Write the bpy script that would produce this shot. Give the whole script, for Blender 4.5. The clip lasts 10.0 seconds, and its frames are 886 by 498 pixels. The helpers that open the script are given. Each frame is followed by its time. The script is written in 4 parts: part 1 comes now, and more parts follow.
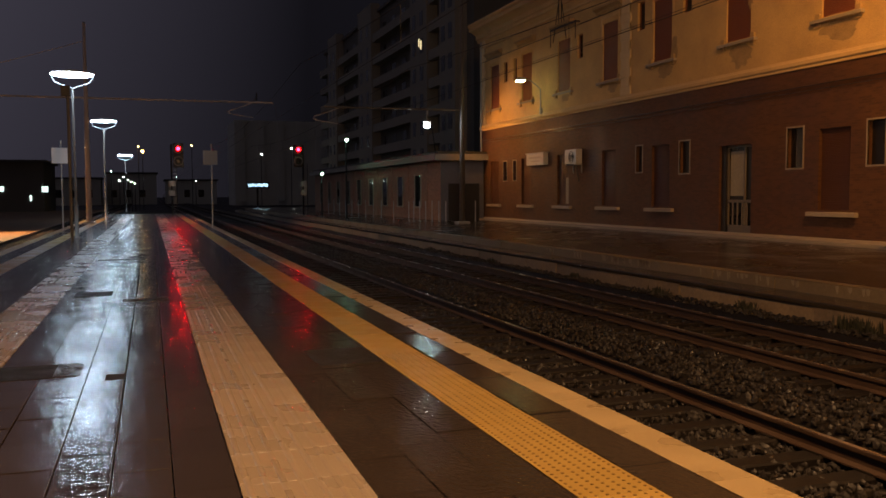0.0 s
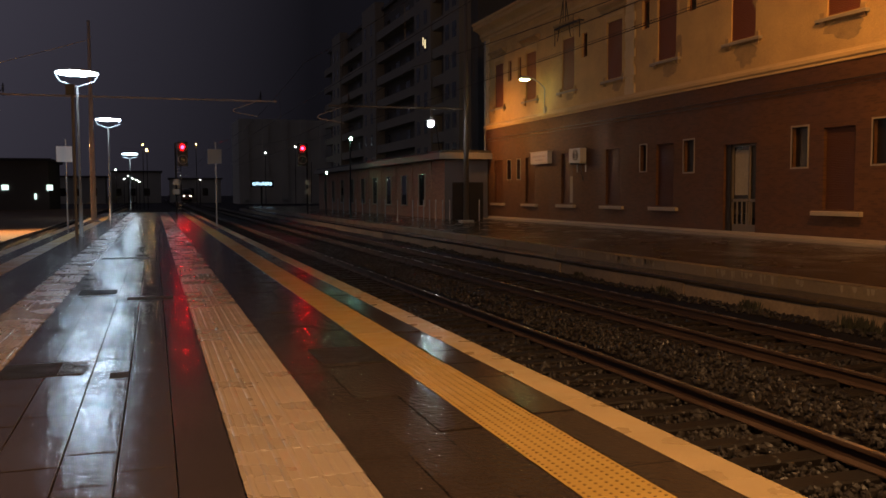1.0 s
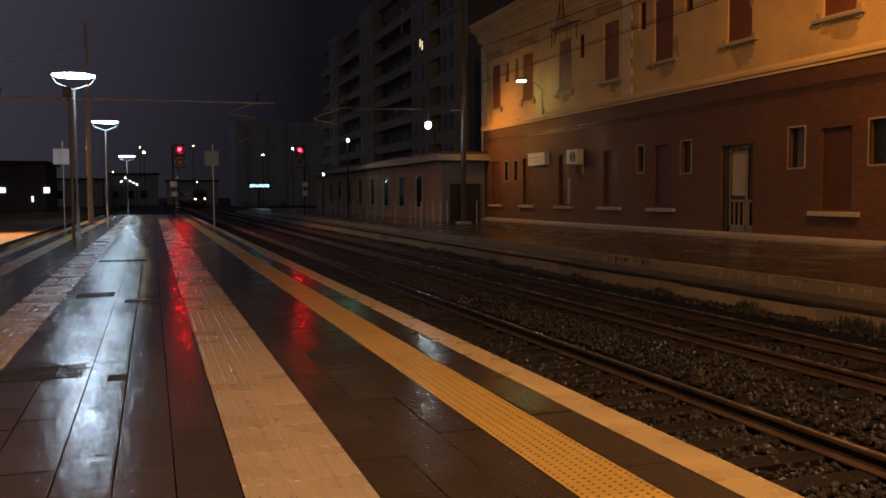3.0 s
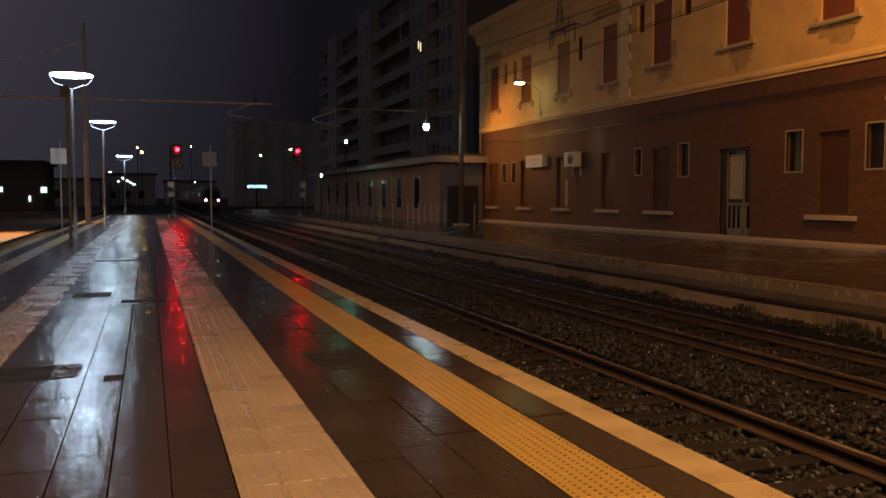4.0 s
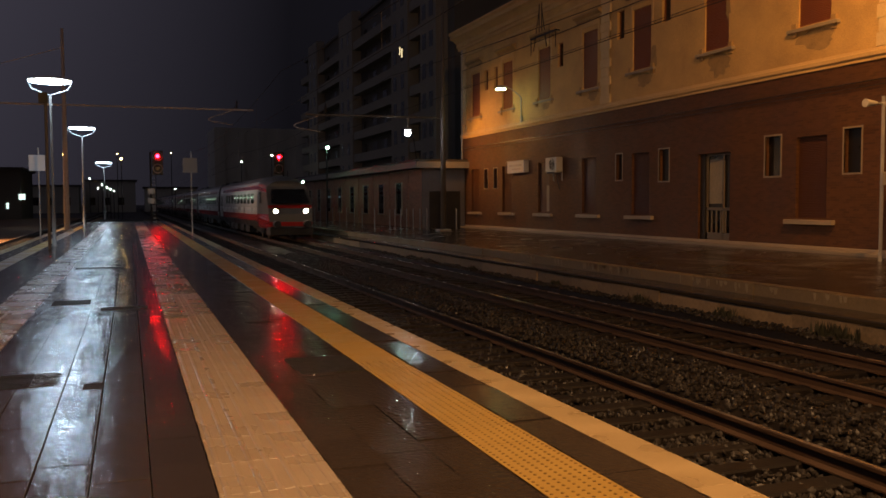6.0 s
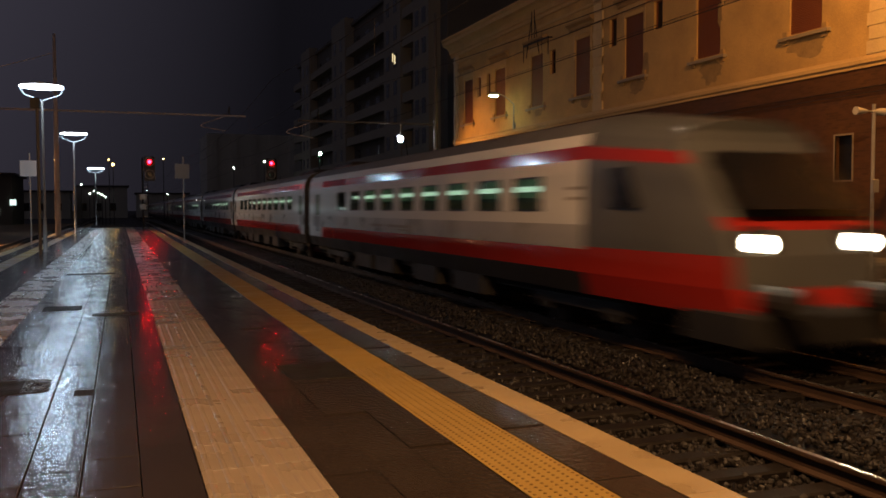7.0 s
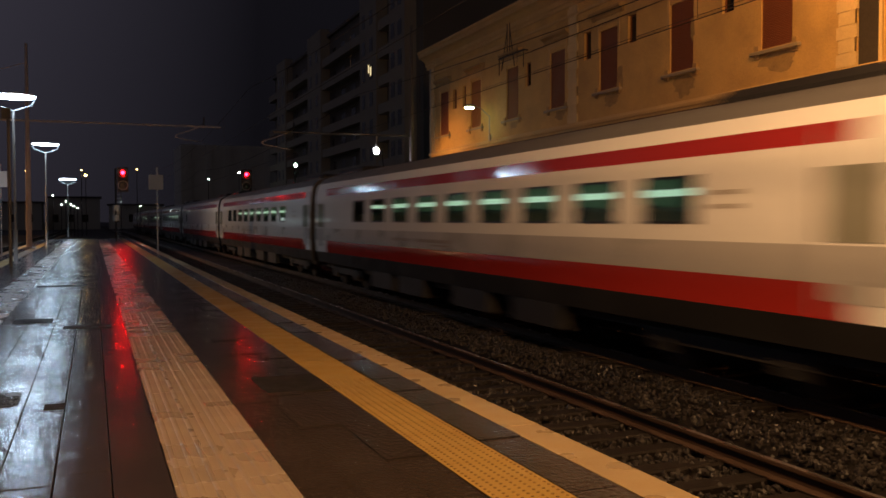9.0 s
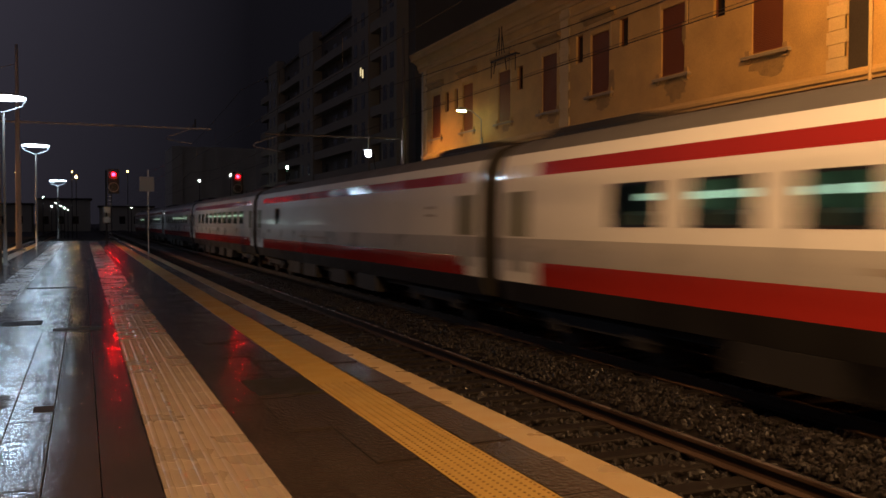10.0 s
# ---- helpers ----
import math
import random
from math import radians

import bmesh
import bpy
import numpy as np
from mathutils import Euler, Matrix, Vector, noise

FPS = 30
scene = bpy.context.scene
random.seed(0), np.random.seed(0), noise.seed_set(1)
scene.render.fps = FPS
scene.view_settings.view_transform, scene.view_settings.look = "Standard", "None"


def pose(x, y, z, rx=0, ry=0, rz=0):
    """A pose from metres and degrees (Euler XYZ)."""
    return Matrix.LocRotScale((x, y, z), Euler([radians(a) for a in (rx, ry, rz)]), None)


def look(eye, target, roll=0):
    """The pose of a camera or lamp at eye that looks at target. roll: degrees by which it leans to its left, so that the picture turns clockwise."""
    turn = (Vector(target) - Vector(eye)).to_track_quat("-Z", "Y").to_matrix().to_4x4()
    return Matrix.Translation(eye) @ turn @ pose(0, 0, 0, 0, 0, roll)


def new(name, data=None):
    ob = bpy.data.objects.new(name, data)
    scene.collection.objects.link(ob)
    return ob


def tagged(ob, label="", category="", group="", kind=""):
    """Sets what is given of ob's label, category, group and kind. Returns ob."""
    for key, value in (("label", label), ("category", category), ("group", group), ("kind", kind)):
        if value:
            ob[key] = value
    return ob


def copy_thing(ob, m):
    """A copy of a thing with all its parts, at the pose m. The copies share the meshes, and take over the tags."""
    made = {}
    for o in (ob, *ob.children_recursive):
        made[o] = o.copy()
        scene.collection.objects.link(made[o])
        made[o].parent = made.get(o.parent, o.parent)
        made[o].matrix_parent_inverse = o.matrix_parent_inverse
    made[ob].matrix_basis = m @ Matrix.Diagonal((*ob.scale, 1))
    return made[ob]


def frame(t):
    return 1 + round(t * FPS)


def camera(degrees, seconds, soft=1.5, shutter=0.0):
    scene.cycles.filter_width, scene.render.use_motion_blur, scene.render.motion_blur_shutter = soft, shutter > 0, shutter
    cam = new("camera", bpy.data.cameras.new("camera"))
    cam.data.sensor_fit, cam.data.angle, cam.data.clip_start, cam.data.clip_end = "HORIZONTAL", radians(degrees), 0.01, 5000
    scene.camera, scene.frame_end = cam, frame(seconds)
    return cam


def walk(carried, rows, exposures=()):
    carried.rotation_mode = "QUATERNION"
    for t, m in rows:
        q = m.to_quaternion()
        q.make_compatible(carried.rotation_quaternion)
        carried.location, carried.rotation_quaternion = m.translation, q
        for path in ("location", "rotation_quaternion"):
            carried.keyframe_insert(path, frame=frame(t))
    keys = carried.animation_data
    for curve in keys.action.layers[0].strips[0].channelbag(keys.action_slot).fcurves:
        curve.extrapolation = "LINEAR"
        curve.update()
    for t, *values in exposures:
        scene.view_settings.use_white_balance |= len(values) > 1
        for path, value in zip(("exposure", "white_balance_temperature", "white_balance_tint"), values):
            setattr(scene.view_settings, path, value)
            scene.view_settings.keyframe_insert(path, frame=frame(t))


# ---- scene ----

# x across the tracks, y along them, z up from the platform's paving
EYE = 1.6
cam = camera(54.13, 10.0, soft=1.6, shutter=0.5)
walk(cam, [
    (0, pose(0, 0, EYE, 86.41, 0.27, -18.65)),
    (0.5, pose(0, 0, EYE, 86.56, 0.22, -18.42)),
    (1, pose(0, 0, EYE, 86.33, 0.21, -18.39)),
    (1.5, pose(0, 0, EYE, 86.24, 0.39, -18.24)),
    (2, pose(0, 0, EYE, 86.22, 0.49, -18.32)),
    (2.5, pose(0, 0, EYE, 86.33, 0.50, -18.47)),
    (4, pose(0, 0, EYE, 86.54, 0.06, -18.71)),
    (4.5, pose(0, 0, EYE, 86.64, 0.04, -18.87)),
    (5, pose(0, 0, EYE, 86.70, 0.18, -19.07)),
    (5.5, pose(0, 0, EYE, 86.78, 0.16, -19.45)),
    (6, pose(0, 0, EYE, 86.91, 0.26, -19.90)),
    (7.5, pose(0, 0, EYE, 87.53, 0.10, -20.48)),
    (8, pose(0, 0, EYE, 87.69, 0.14, -20.57)),
    (8.5, pose(0, 0, EYE, 87.88, 0.16, -21.18)),
    (9, pose(0, 0, EYE, 88.09, 0.10, -21.98)),
    (9.5, pose(0, 0, EYE, 88.27, 0.14, -22.42)),
    (10, pose(0, 0, EYE, 88.28, -0.07, -22.53)),
], exposures=[(0, 0.05), (6.2, 0.05), (7.3, -0.18), (10, -0.18)])

RAIL = -0.60          # top of the rails
T1, T2 = 5.0, 8.86   # centre lines of the two tracks
WALL = 20.4           # front face of the station building

# ---- world and light ----
world = bpy.data.worlds.new("night_sky")
scene.world = world
world.use_nodes = True
wn, wl = world.node_tree.nodes, world.node_tree.links
sky_co, sky_sep, sky_map = wn.new("ShaderNodeTexCoord"), wn.new("ShaderNodeSeparateXYZ"), wn.new("ShaderNodeMapRange")
wl.new(sky_co.outputs["Generated"], sky_sep.inputs[0])
wl.new(sky_sep.outputs["Z"], sky_map.inputs["Value"])
sky_map.inputs["From Min"].default_value, sky_map.inputs["From Max"].default_value = 0.0, 0.30
sky_map.inputs["To Min"].default_value, sky_map.inputs["To Max"].default_value = 0.026, 0.040
# the glow over the town fades towards the dark hillside behind the station
sky_side, sky_mix = wn.new("ShaderNodeMapRange"), wn.new("ShaderNodeMath")
wl.new(sky_sep.outputs["X"], sky_side.inputs["Value"])
sky_side.inputs["From Min"].default_value, sky_side.inputs["From Max"].default_value = -0.16, 0.17
sky_side.inputs["To Min"].default_value, sky_side.inputs["To Max"].default_value = 1.45, 0.22
sky_mix.operation = "MULTIPLY"
wl.new(sky_map.outputs[0], sky_mix.inputs[0])
wl.new(sky_side.outputs[0], sky_mix.inputs[1])
wl.new(sky_mix.outputs[0], wn["Background"].inputs[1])
wn["Background"].inputs[0].default_value = (0.76, 0.69, 0.96, 1)

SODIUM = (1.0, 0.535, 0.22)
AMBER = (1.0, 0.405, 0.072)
LED = (0.66, 0.86, 1.06)


def lamp(name, kind, power, colour, m, size=0.3, spread=None):
    data = bpy.data.lights.new(name, kind)
    data.energy, data.color = power, colour
    if kind == "SPOT":
        data.spot_size, data.spot_blend, data.shadow_soft_size = radians(spread), 0.9, size
    else:
        data.shadow_soft_size = size
    ob = new(name, data)
    ob.matrix_world = m
    return ob


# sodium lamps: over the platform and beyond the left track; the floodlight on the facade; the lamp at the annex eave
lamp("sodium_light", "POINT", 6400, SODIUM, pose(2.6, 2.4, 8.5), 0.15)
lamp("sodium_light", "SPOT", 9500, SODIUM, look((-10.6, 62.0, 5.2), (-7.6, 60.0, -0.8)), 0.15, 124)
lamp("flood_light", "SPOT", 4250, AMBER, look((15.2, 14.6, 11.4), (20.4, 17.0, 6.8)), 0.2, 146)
lamp("eave_light", "SPOT", 950, AMBER, look((16.4, 50.1, 5.6), (20.4, 48.2, 4.2)), 0.12, 136)

# ---- materials ----


def material(name, colour, rough=0.6, metal=0.0, grain=60.0, stain=1.2, vary=0.25, bump=0.15, rough_vary=0.1, ripple=0.0, emit=None, strength=0.0, pieces=0.0, spec=0.5):
    m = bpy.data.materials.new(name)
    m.use_nodes = True
    nt = m.node_tree
    nd, ln = nt.nodes, nt.links
    b = nd["Principled BSDF"]
    b.inputs["Metallic"].default_value = metal
    b.inputs["Specular IOR Level"].default_value = spec
    co = nd.new("ShaderNodeTexCoord")
    fine, coarse = nd.new("ShaderNodeTexNoise"), nd.new("ShaderNodeTexNoise")
    fine.inputs["Scale"].default_value, coarse.inputs["Scale"].default_value = grain, stain
    fine.inputs["Detail"].default_value, coarse.inputs["Detail"].default_value = 4, 5
    for n in (fine, coarse):
        ln.new(co.outputs["Object"], n.inputs["Vector"])
    mixed = nd.new("ShaderNodeMath")
    mixed.operation = "ADD"
    ln.new(fine.outputs[0], mixed.inputs[0])
    ln.new(coarse.outputs[0], mixed.inputs[1])
    last = mixed.outputs[0]
    if pieces:
        info, geo = nd.new("ShaderNodeObjectInfo"), nd.new("ShaderNodeNewGeometry")
        both, scaled = nd.new("ShaderNodeMath"), nd.new("ShaderNodeMath")
        both.operation, scaled.operation = "ADD", "MULTIPLY_ADD"
        ln.new(info.outputs["Random"], both.inputs[0])
        ln.new(geo.outputs["Random Per Island"], both.inputs[1])
        ln.new(both.outputs[0], scaled.inputs[0])
        scaled.inputs[1].default_value = pieces
        ln.new(last, scaled.inputs[2])
        last = scaled.outputs[0]
    rng = nd.new("ShaderNodeMapRange")
    rng.inputs["From Min"].default_value, rng.inputs["From Max"].default_value = 0.6, 1.4 + pieces
    rng.inputs["To Min"].default_value, rng.inputs["To Max"].default_value = 1 - vary, 1 + vary
    ln.new(last, rng.inputs["Value"])
    mul = nd.new("ShaderNodeVectorMath")
    mul.operation = "SCALE"
    mul.inputs[0].default_value = colour
    ln.new(rng.outputs[0], mul.inputs["Scale"])
    ln.new(mul.outputs[0], b.inputs["Base Color"])
    rr = nd.new("ShaderNodeMapRange")
    rr.inputs["From Min"].default_value, rr.inputs["From Max"].default_value = 0.35, 0.65
    rr.inputs["To Min"].default_value, rr.inputs["To Max"].default_value = max(0.02, rough - rough_vary), min(1, rough + rough_vary)
    ln.new(coarse.outputs[0], rr.inputs["Value"])
    if pieces:
        pr = nd.new("ShaderNodeMath")
        pr.operation = "MULTIPLY_ADD"
        ln.new(both.outputs[0], pr.inputs[0])
        pr.inputs[1].default_value = 0.08
        ln.new(rr.outputs[0], pr.inputs[2])
        ln.new(pr.outputs[0], b.inputs["Roughness"])
    else:
        ln.new(rr.outputs[0], b.inputs["Roughness"])
    if bump:
        bp = nd.new("ShaderNodeBump")
        bp.inputs["Strength"].default_value, bp.inputs["Distance"].default_value = bump, 0.01
        ln.new(fine.outputs[0], bp.inputs["Height"])
        ln.new(bp.outputs[0], b.inputs["Normal"])
        if ripple:
            mp, wave, b2 = nd.new("ShaderNodeMapping"), nd.new("ShaderNodeTexNoise"), nd.new("ShaderNodeBump")
            mp.inputs["Scale"].default_value = (24, 22, 24)
            ln.new(co.outputs["Object"], mp.inputs["Vector"])
            ln.new(mp.outputs[0], wave.inputs["Vector"])
            wave.inputs["Scale"].default_value, wave.inputs["Detail"].default_value = 1.0, 1.6
            wave.inputs["Roughness"].default_value = 0.45
            b2.inputs["Strength"].default_value, b2.inputs["Distance"].default_value = ripple, 0.0055
            ln.new(wave.outputs[0], b2.inputs["Height"])
            ln.new(b2.outputs[0], bp.inputs["Normal"])
    if emit:
        b.inputs["Emission Color"].default_value = (*emit, 1)
        b.inputs["Emission Strength"].default_value = strength
    return m


def brickwork(name, colour, mortar):
    m = material(name, colour, 0.7, 0, 40, 0.5, 0.3, 0.1)
    nt = m.node_tree
    nd, ln = nt.nodes, nt.links
    b = nd["Principled BSDF"]
    co, sep, com = nd.new("ShaderNodeTexCoord"), nd.new("ShaderNodeSeparateXYZ"), nd.new("ShaderNodeCombineXYZ")
    ln.new(co.outputs["Object"], sep.inputs[0])
    ln.new(sep.outputs["Y"], com.inputs["X"])
    ln.new(sep.outputs["Z"], com.inputs["Y"])
    br = nd.new("ShaderNodeTexBrick")
    ln.new(com.outputs[0], br.inputs["Vector"])
    br.inputs["Scale"].default_value = 1.0
    br.inputs["Brick Width"].default_value, br.inputs["Row Height"].default_value = 0.26, 0.075
    br.inputs["Mortar Size"].default_value = 0.006
    br.inputs["Color1"].default_value = (0.75, 0.75, 0.75, 1)
    br.inputs["Color2"].default_value = (1.15, 1.1, 1.05, 1)
    br.inputs["Mortar"].default_value = (mortar, mortar, mortar, 1)
    old = b.inputs["Base Color"].links[0].from_socket
    mx = nd.new("ShaderNodeVectorMath")
    mx.operation = "MULTIPLY"
    ln.new(old, mx.inputs[0])
    ln.new(br.outputs["Color"], mx.inputs[1])
    ln.new(mx.outputs[0], b.inputs["Base Color"])
    return m


def glow(name, colour, strength):
    m = bpy.data.materials.new(name)
    m.use_nodes = True
    b = m.node_tree.nodes["Principled BSDF"]
    b.inputs["Base Color"].default_value = (0.8, 0.8, 0.8, 1)
    b.inputs["Emission Color"].default_value = (*colour, 1)
    b.inputs["Emission Strength"].default_value = strength
    return m


def glass(name, tint, rough=0.03):
    m = bpy.data.materials.new(name)
    m.use_nodes = True
    nt = m.node_tree
    out = nt.nodes["Material Output"]
    nt.nodes.remove(nt.nodes["Principled BSDF"])
    tr, gl, fr, mx = (nt.nodes.new(k) for k in ("ShaderNodeBsdfTransparent", "ShaderNodeBsdfGlossy", "ShaderNodeFresnel", "ShaderNodeMixShader"))
    tr.inputs[0].default_value = (*tint, 1)
    gl.inputs["Roughness"].default_value = rough
    fr.inputs[0].default_value = 1.5
    nt.links.new(fr.outputs[0], mx.inputs[0])
    nt.links.new(tr.outputs[0], mx.inputs[1])
    nt.links.new(gl.outputs[0], mx.inputs[2])
    nt.links.new(mx.outputs[0], out.inputs[0])
    return m


M_PAVER = material("wet_dark_paver", (0.026, 0.019, 0.014), 0.072, 0, 75, 1.1, 0.3, 0.05, 0.02, ripple=0.62, pieces=0.25, spec=1.0)
M_JOINT = material("dark_joint", (0.03, 0.028, 0.026), 0.5)
M_TACTILE = material("wet_ribbed_tile", (0.20, 0.16, 0.12), 0.22, 0, 90, 1.5, 0.16, 0.15, 0.08, pieces=0.3)
M_YELLOW = material("yellow_studded_tile", (0.235, 0.15, 0.036), 0.36, 0, 90, 1.3, 0.16, 0.12, 0.1, pieces=0.25)
# studs darker than the yellow tiles under them
M_STUD = material("plain_brown_stud", (0.12, 0.07, 0.018), 0.5, 0, 90, 1.3, 0.2, 0.1)
M_PAPER = material("yellowed_paper", (0.27, 0.25, 0.20), 0.7, 0, 12, 1.5, 0.2, 0.05)
M_FACE = material("stained_platform_face", (0.125, 0.092, 0.058), 0.6, 0, 14, 1.8, 0.75, 0.5, pieces=0.5)
M_FLAKE = material("bare_flaked_render", (0.33, 0.235, 0.12), 0.85, 0, 30, 3.0, 0.35, 0.5)
M_WEED = material("dark_weed", (0.012, 0.013, 0.006), 0.7, 0, 60, 2, 0.3, 0.0)
M_RISER = material("wet_stained_riser", (0.11, 0.082, 0.047), 0.4, 0, 18, 1.6, 0.5, 0.3, pieces=0.4)
M_LIME = material("lime_stain", (0.22, 0.18, 0.125), 0.5, 0, 60, 6, 0.3, 0.1)
M_EDGE = material("pale_edge_stone", (0.24, 0.175, 0.09), 0.30, 0, 70, 2.2, 0.28, 0.15, 0.12, pieces=0.3)
M_CONC = material("platform_concrete", (0.22, 0.20, 0.18), 0.6, 0, 30, 0.8, 0.3, 0.3)
M_COVER = material("iron_cover", (0.012, 0.011, 0.010), 0.6, 0.0, 90, 3, 0.3, 0.6, spec=0.2)
M_CHECKER = material("wet_checker_plate", (0.03, 0.03, 0.03), 0.2, 0.0, 55, 3, 0.3, 0.9)
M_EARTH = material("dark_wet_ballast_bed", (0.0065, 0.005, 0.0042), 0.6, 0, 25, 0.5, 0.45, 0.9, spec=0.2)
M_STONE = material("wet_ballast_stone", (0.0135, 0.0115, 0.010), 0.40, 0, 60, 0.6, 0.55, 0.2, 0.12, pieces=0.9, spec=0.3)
M_GRASS = material("brown_grass", (0.16, 0.085, 0.038), 0.8, 0, 9, 0.9, 0.85, 1.0)
M_RAIL = material("rusty_rail_side", (0.042, 0.025, 0.016), 0.65, 0.0, 50, 2, 0.35, 0.3, spec=0.25)
M_SHINE = material("polished_rail_head", (0.45, 0.42, 0.40), 0.25, 0.9, 60, 2, 0.15, 0.05)
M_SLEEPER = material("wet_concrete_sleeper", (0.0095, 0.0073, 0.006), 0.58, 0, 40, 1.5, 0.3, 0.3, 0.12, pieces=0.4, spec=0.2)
M_STEEL = material("galvanised_post", (0.36, 0.37, 0.38), 0.45, 0.5, 40, 2, 0.2, 0.1)
M_POLE = material("dull_painted_pole", (0.13, 0.12, 0.11), 0.62, 0.15, 40, 2, 0.2, 0.1)
M_YOKE = material("dull_grey_yoke", (0.10, 0.105, 0.11), 0.55, 0.3, 40, 2, 0.2, 0.1)
M_RUST = material("reddish_painted_mast", (0.52, 0.44, 0.40), 0.55, 0.2, 30, 1.2, 0.3, 0.2)
M_DARK = material("black_metal", (0.018, 0.018, 0.02), 0.45, 0.2, 50, 2, 0.25, 0.1)
M_WHITE = material("white_panel", (0.45, 0.46, 0.47), 0.5, 0, 40, 1, 0.1, 0.05)
# white panel colour lowered to show a sign that gets little light
M_DULL = material("dimmed_white_panel", (0.20, 0.21, 0.22), 0.55, 0, 40, 1, 0.12, 0.05)
M_SIGN = material("white_enamel", (0.78, 0.80, 0.82), 0.35, 0, 40, 1, 0.08, 0.03)
M_BRICK = brickwork("red_brick", (0.080, 0.037, 0.0172), 1.15)
M_BRICK2 = brickwork("low_building_brick", (0.28, 0.155, 0.10), 1.2)
# grey-blue paints in the hanging lamp's cold light on the annex end
M_ENDWALL = material("cold_lit_end_wall", (0.10, 0.10, 0.12), 0.8, 0, 30, 0.9, 0.3, 0.15)
M_PLASTER = material("ochre_plaster", (0.53, 0.365, 0.155), 0.8, 0, 38, 0.75, 0.34, 0.12)
M_QUOIN = material("pale_plaster_quoin", (0.62, 0.50, 0.30), 0.8, 0, 30, 0.8, 0.2, 0.3)
M_CORNICE = material("ochre_moulding", (0.55, 0.40, 0.20), 0.75, 0, 30, 0.6, 0.25, 0.2)
M_SILL = material("grey_stone_sill", (0.30, 0.26, 0.21), 0.6, 0, 40, 1.2, 0.25, 0.2)
M_SHUTTER = material("brown_red_shutter", (0.17, 0.058, 0.028), 0.55, 0, 40, 0.8, 0.2, 0.05)
M_FRAME = material("pale_window_frame", (0.24, 0.21, 0.17), 0.5, 0, 50, 1.5, 0.15, 0.05)
M_DOOR = material("dull_door_metal", (0.14, 0.125, 0.105), 0.5, 0.1, 50, 1.5, 0.2, 0.05)
# darker copy of the shutter colour, for the weaker light on the ground floor
M_SHUTTER_SHADE = material("shaded_brown_shutter", (0.070, 0.028, 0.015), 0.6, 0, 40, 0.8, 0.25, 0.05)
M_PANE = material("dark_window_glass", (0.012, 0.011, 0.011), 0.28, 0, 10, 0.5, 0.2, 0.0, 0.05, spec=0.3)
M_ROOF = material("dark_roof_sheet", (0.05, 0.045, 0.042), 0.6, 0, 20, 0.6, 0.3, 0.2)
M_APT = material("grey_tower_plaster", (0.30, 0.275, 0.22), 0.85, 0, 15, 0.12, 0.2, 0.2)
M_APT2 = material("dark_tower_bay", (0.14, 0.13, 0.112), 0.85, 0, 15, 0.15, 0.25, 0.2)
M_FAR = material("pale_far_plaster", (0.55, 0.55, 0.46), 0.85, 0, 15, 0.12, 0.2, 0.2)
M_PAVE1 = material("wet_old_asphalt", (0.028, 0.022, 0.014), 0.17, 0, 45, 0.7, 0.35, 0.5, 0.12)
M_TWHITE = material("white_coach_paint", (0.85, 0.835, 0.79), 0.08, 0, 30, 0.6, 0.06, 0.0, 0.03)
M_TGREY = material("grey_coach_paint", (0.44, 0.425, 0.40), 0.3, 0, 30, 0.6, 0.1, 0.0, 0.06)
M_TCAB = material("dark_grey_cab_paint", (0.10, 0.10, 0.095), 0.4, 0, 30, 0.6, 0.15, 0.0, 0.06)
M_TRED = material("red_coach_paint", (0.36, 0.026, 0.020), 0.10, 0, 30, 0.6, 0.1, 0.0, 0.06)
M_TROOF = material("grey_coach_roof", (0.14, 0.13, 0.12), 0.5, 0, 20, 0.8, 0.2, 0.1)
M_TDARK = material("sooty_underframe", (0.022, 0.020, 0.018), 0.6, 0.2, 30, 1, 0.3, 0.2)
M_TIN = material("coach_interior", (0.12, 0.16, 0.105), 0.7, 0, 20, 1, 0.2, 0.0)
M_SEAT = material("coach_seat", (0.03, 0.045, 0.045), 0.8, 0, 20, 1, 0.2, 0.0)
M_TGLASS = glass("tinted_coach_glass", (0.62, 0.70, 0.64))
M_TGREYGLASS = material("grey_door_glass", (0.27, 0.27, 0.215), 0.12, 0, 20, 1, 0.1, 0.0, 0.04)
M_MARK = material("dull_lettering", (0.30, 0.25, 0.20), 0.4, 0, 20, 1, 0.1, 0.0)
M_WIRE = material("copper_wire", (0.03, 0.025, 0.022), 0.8, 0.0, 50, 2, 0.2, 0.0)
# darker than the mouldings, to paint in the shade under the hoods
M_HOOD = material("shade_toned_hood", (0.37, 0.26, 0.13), 0.85, 0, 24, 2.2, 0.25, 0.3)
M_ANNEX_GLASS = material("annex_window_glass", (0.012, 0.012, 0.013), 0.05, 0, 10, 0.5, 0.2, 0.0, 0.02, spec=0.6)
G_LED = glow("led_panel", LED, 54)
G_RED = glow("red_signal_lens", (1.0, 0.0008, 0.0026), 400)
G_WARM = glow("sodium_lens", (1.0, 0.55, 0.15), 30)
G_TUBE = glow("coach_light_strip", (0.72, 1.0, 0.76), 1.0)
G_HEAD = glow("headlight_lens", (1.0, 0.86, 0.62), 60)
G_FLOOD = glow("white_flood_lens", (0.85, 0.95, 1.0), 105)
G_GREEN = glow("greenish_lamp_lens", (0.45, 1.0, 0.65), 80)
G_WALL = glow("wall_lamp_lens", (0.80, 1.0, 0.42), 32)
G_WINDOW = glow("lit_far_window", (1.0, 0.8, 0.42), 1.2)
G_STREET = glow("far_lamp_lens", (0.8, 1.0, 0.85), 25)
G_COLD = glow("cold_far_window", (0.75, 1.0, 0.92), 1.6)

# ---- mesh building ----


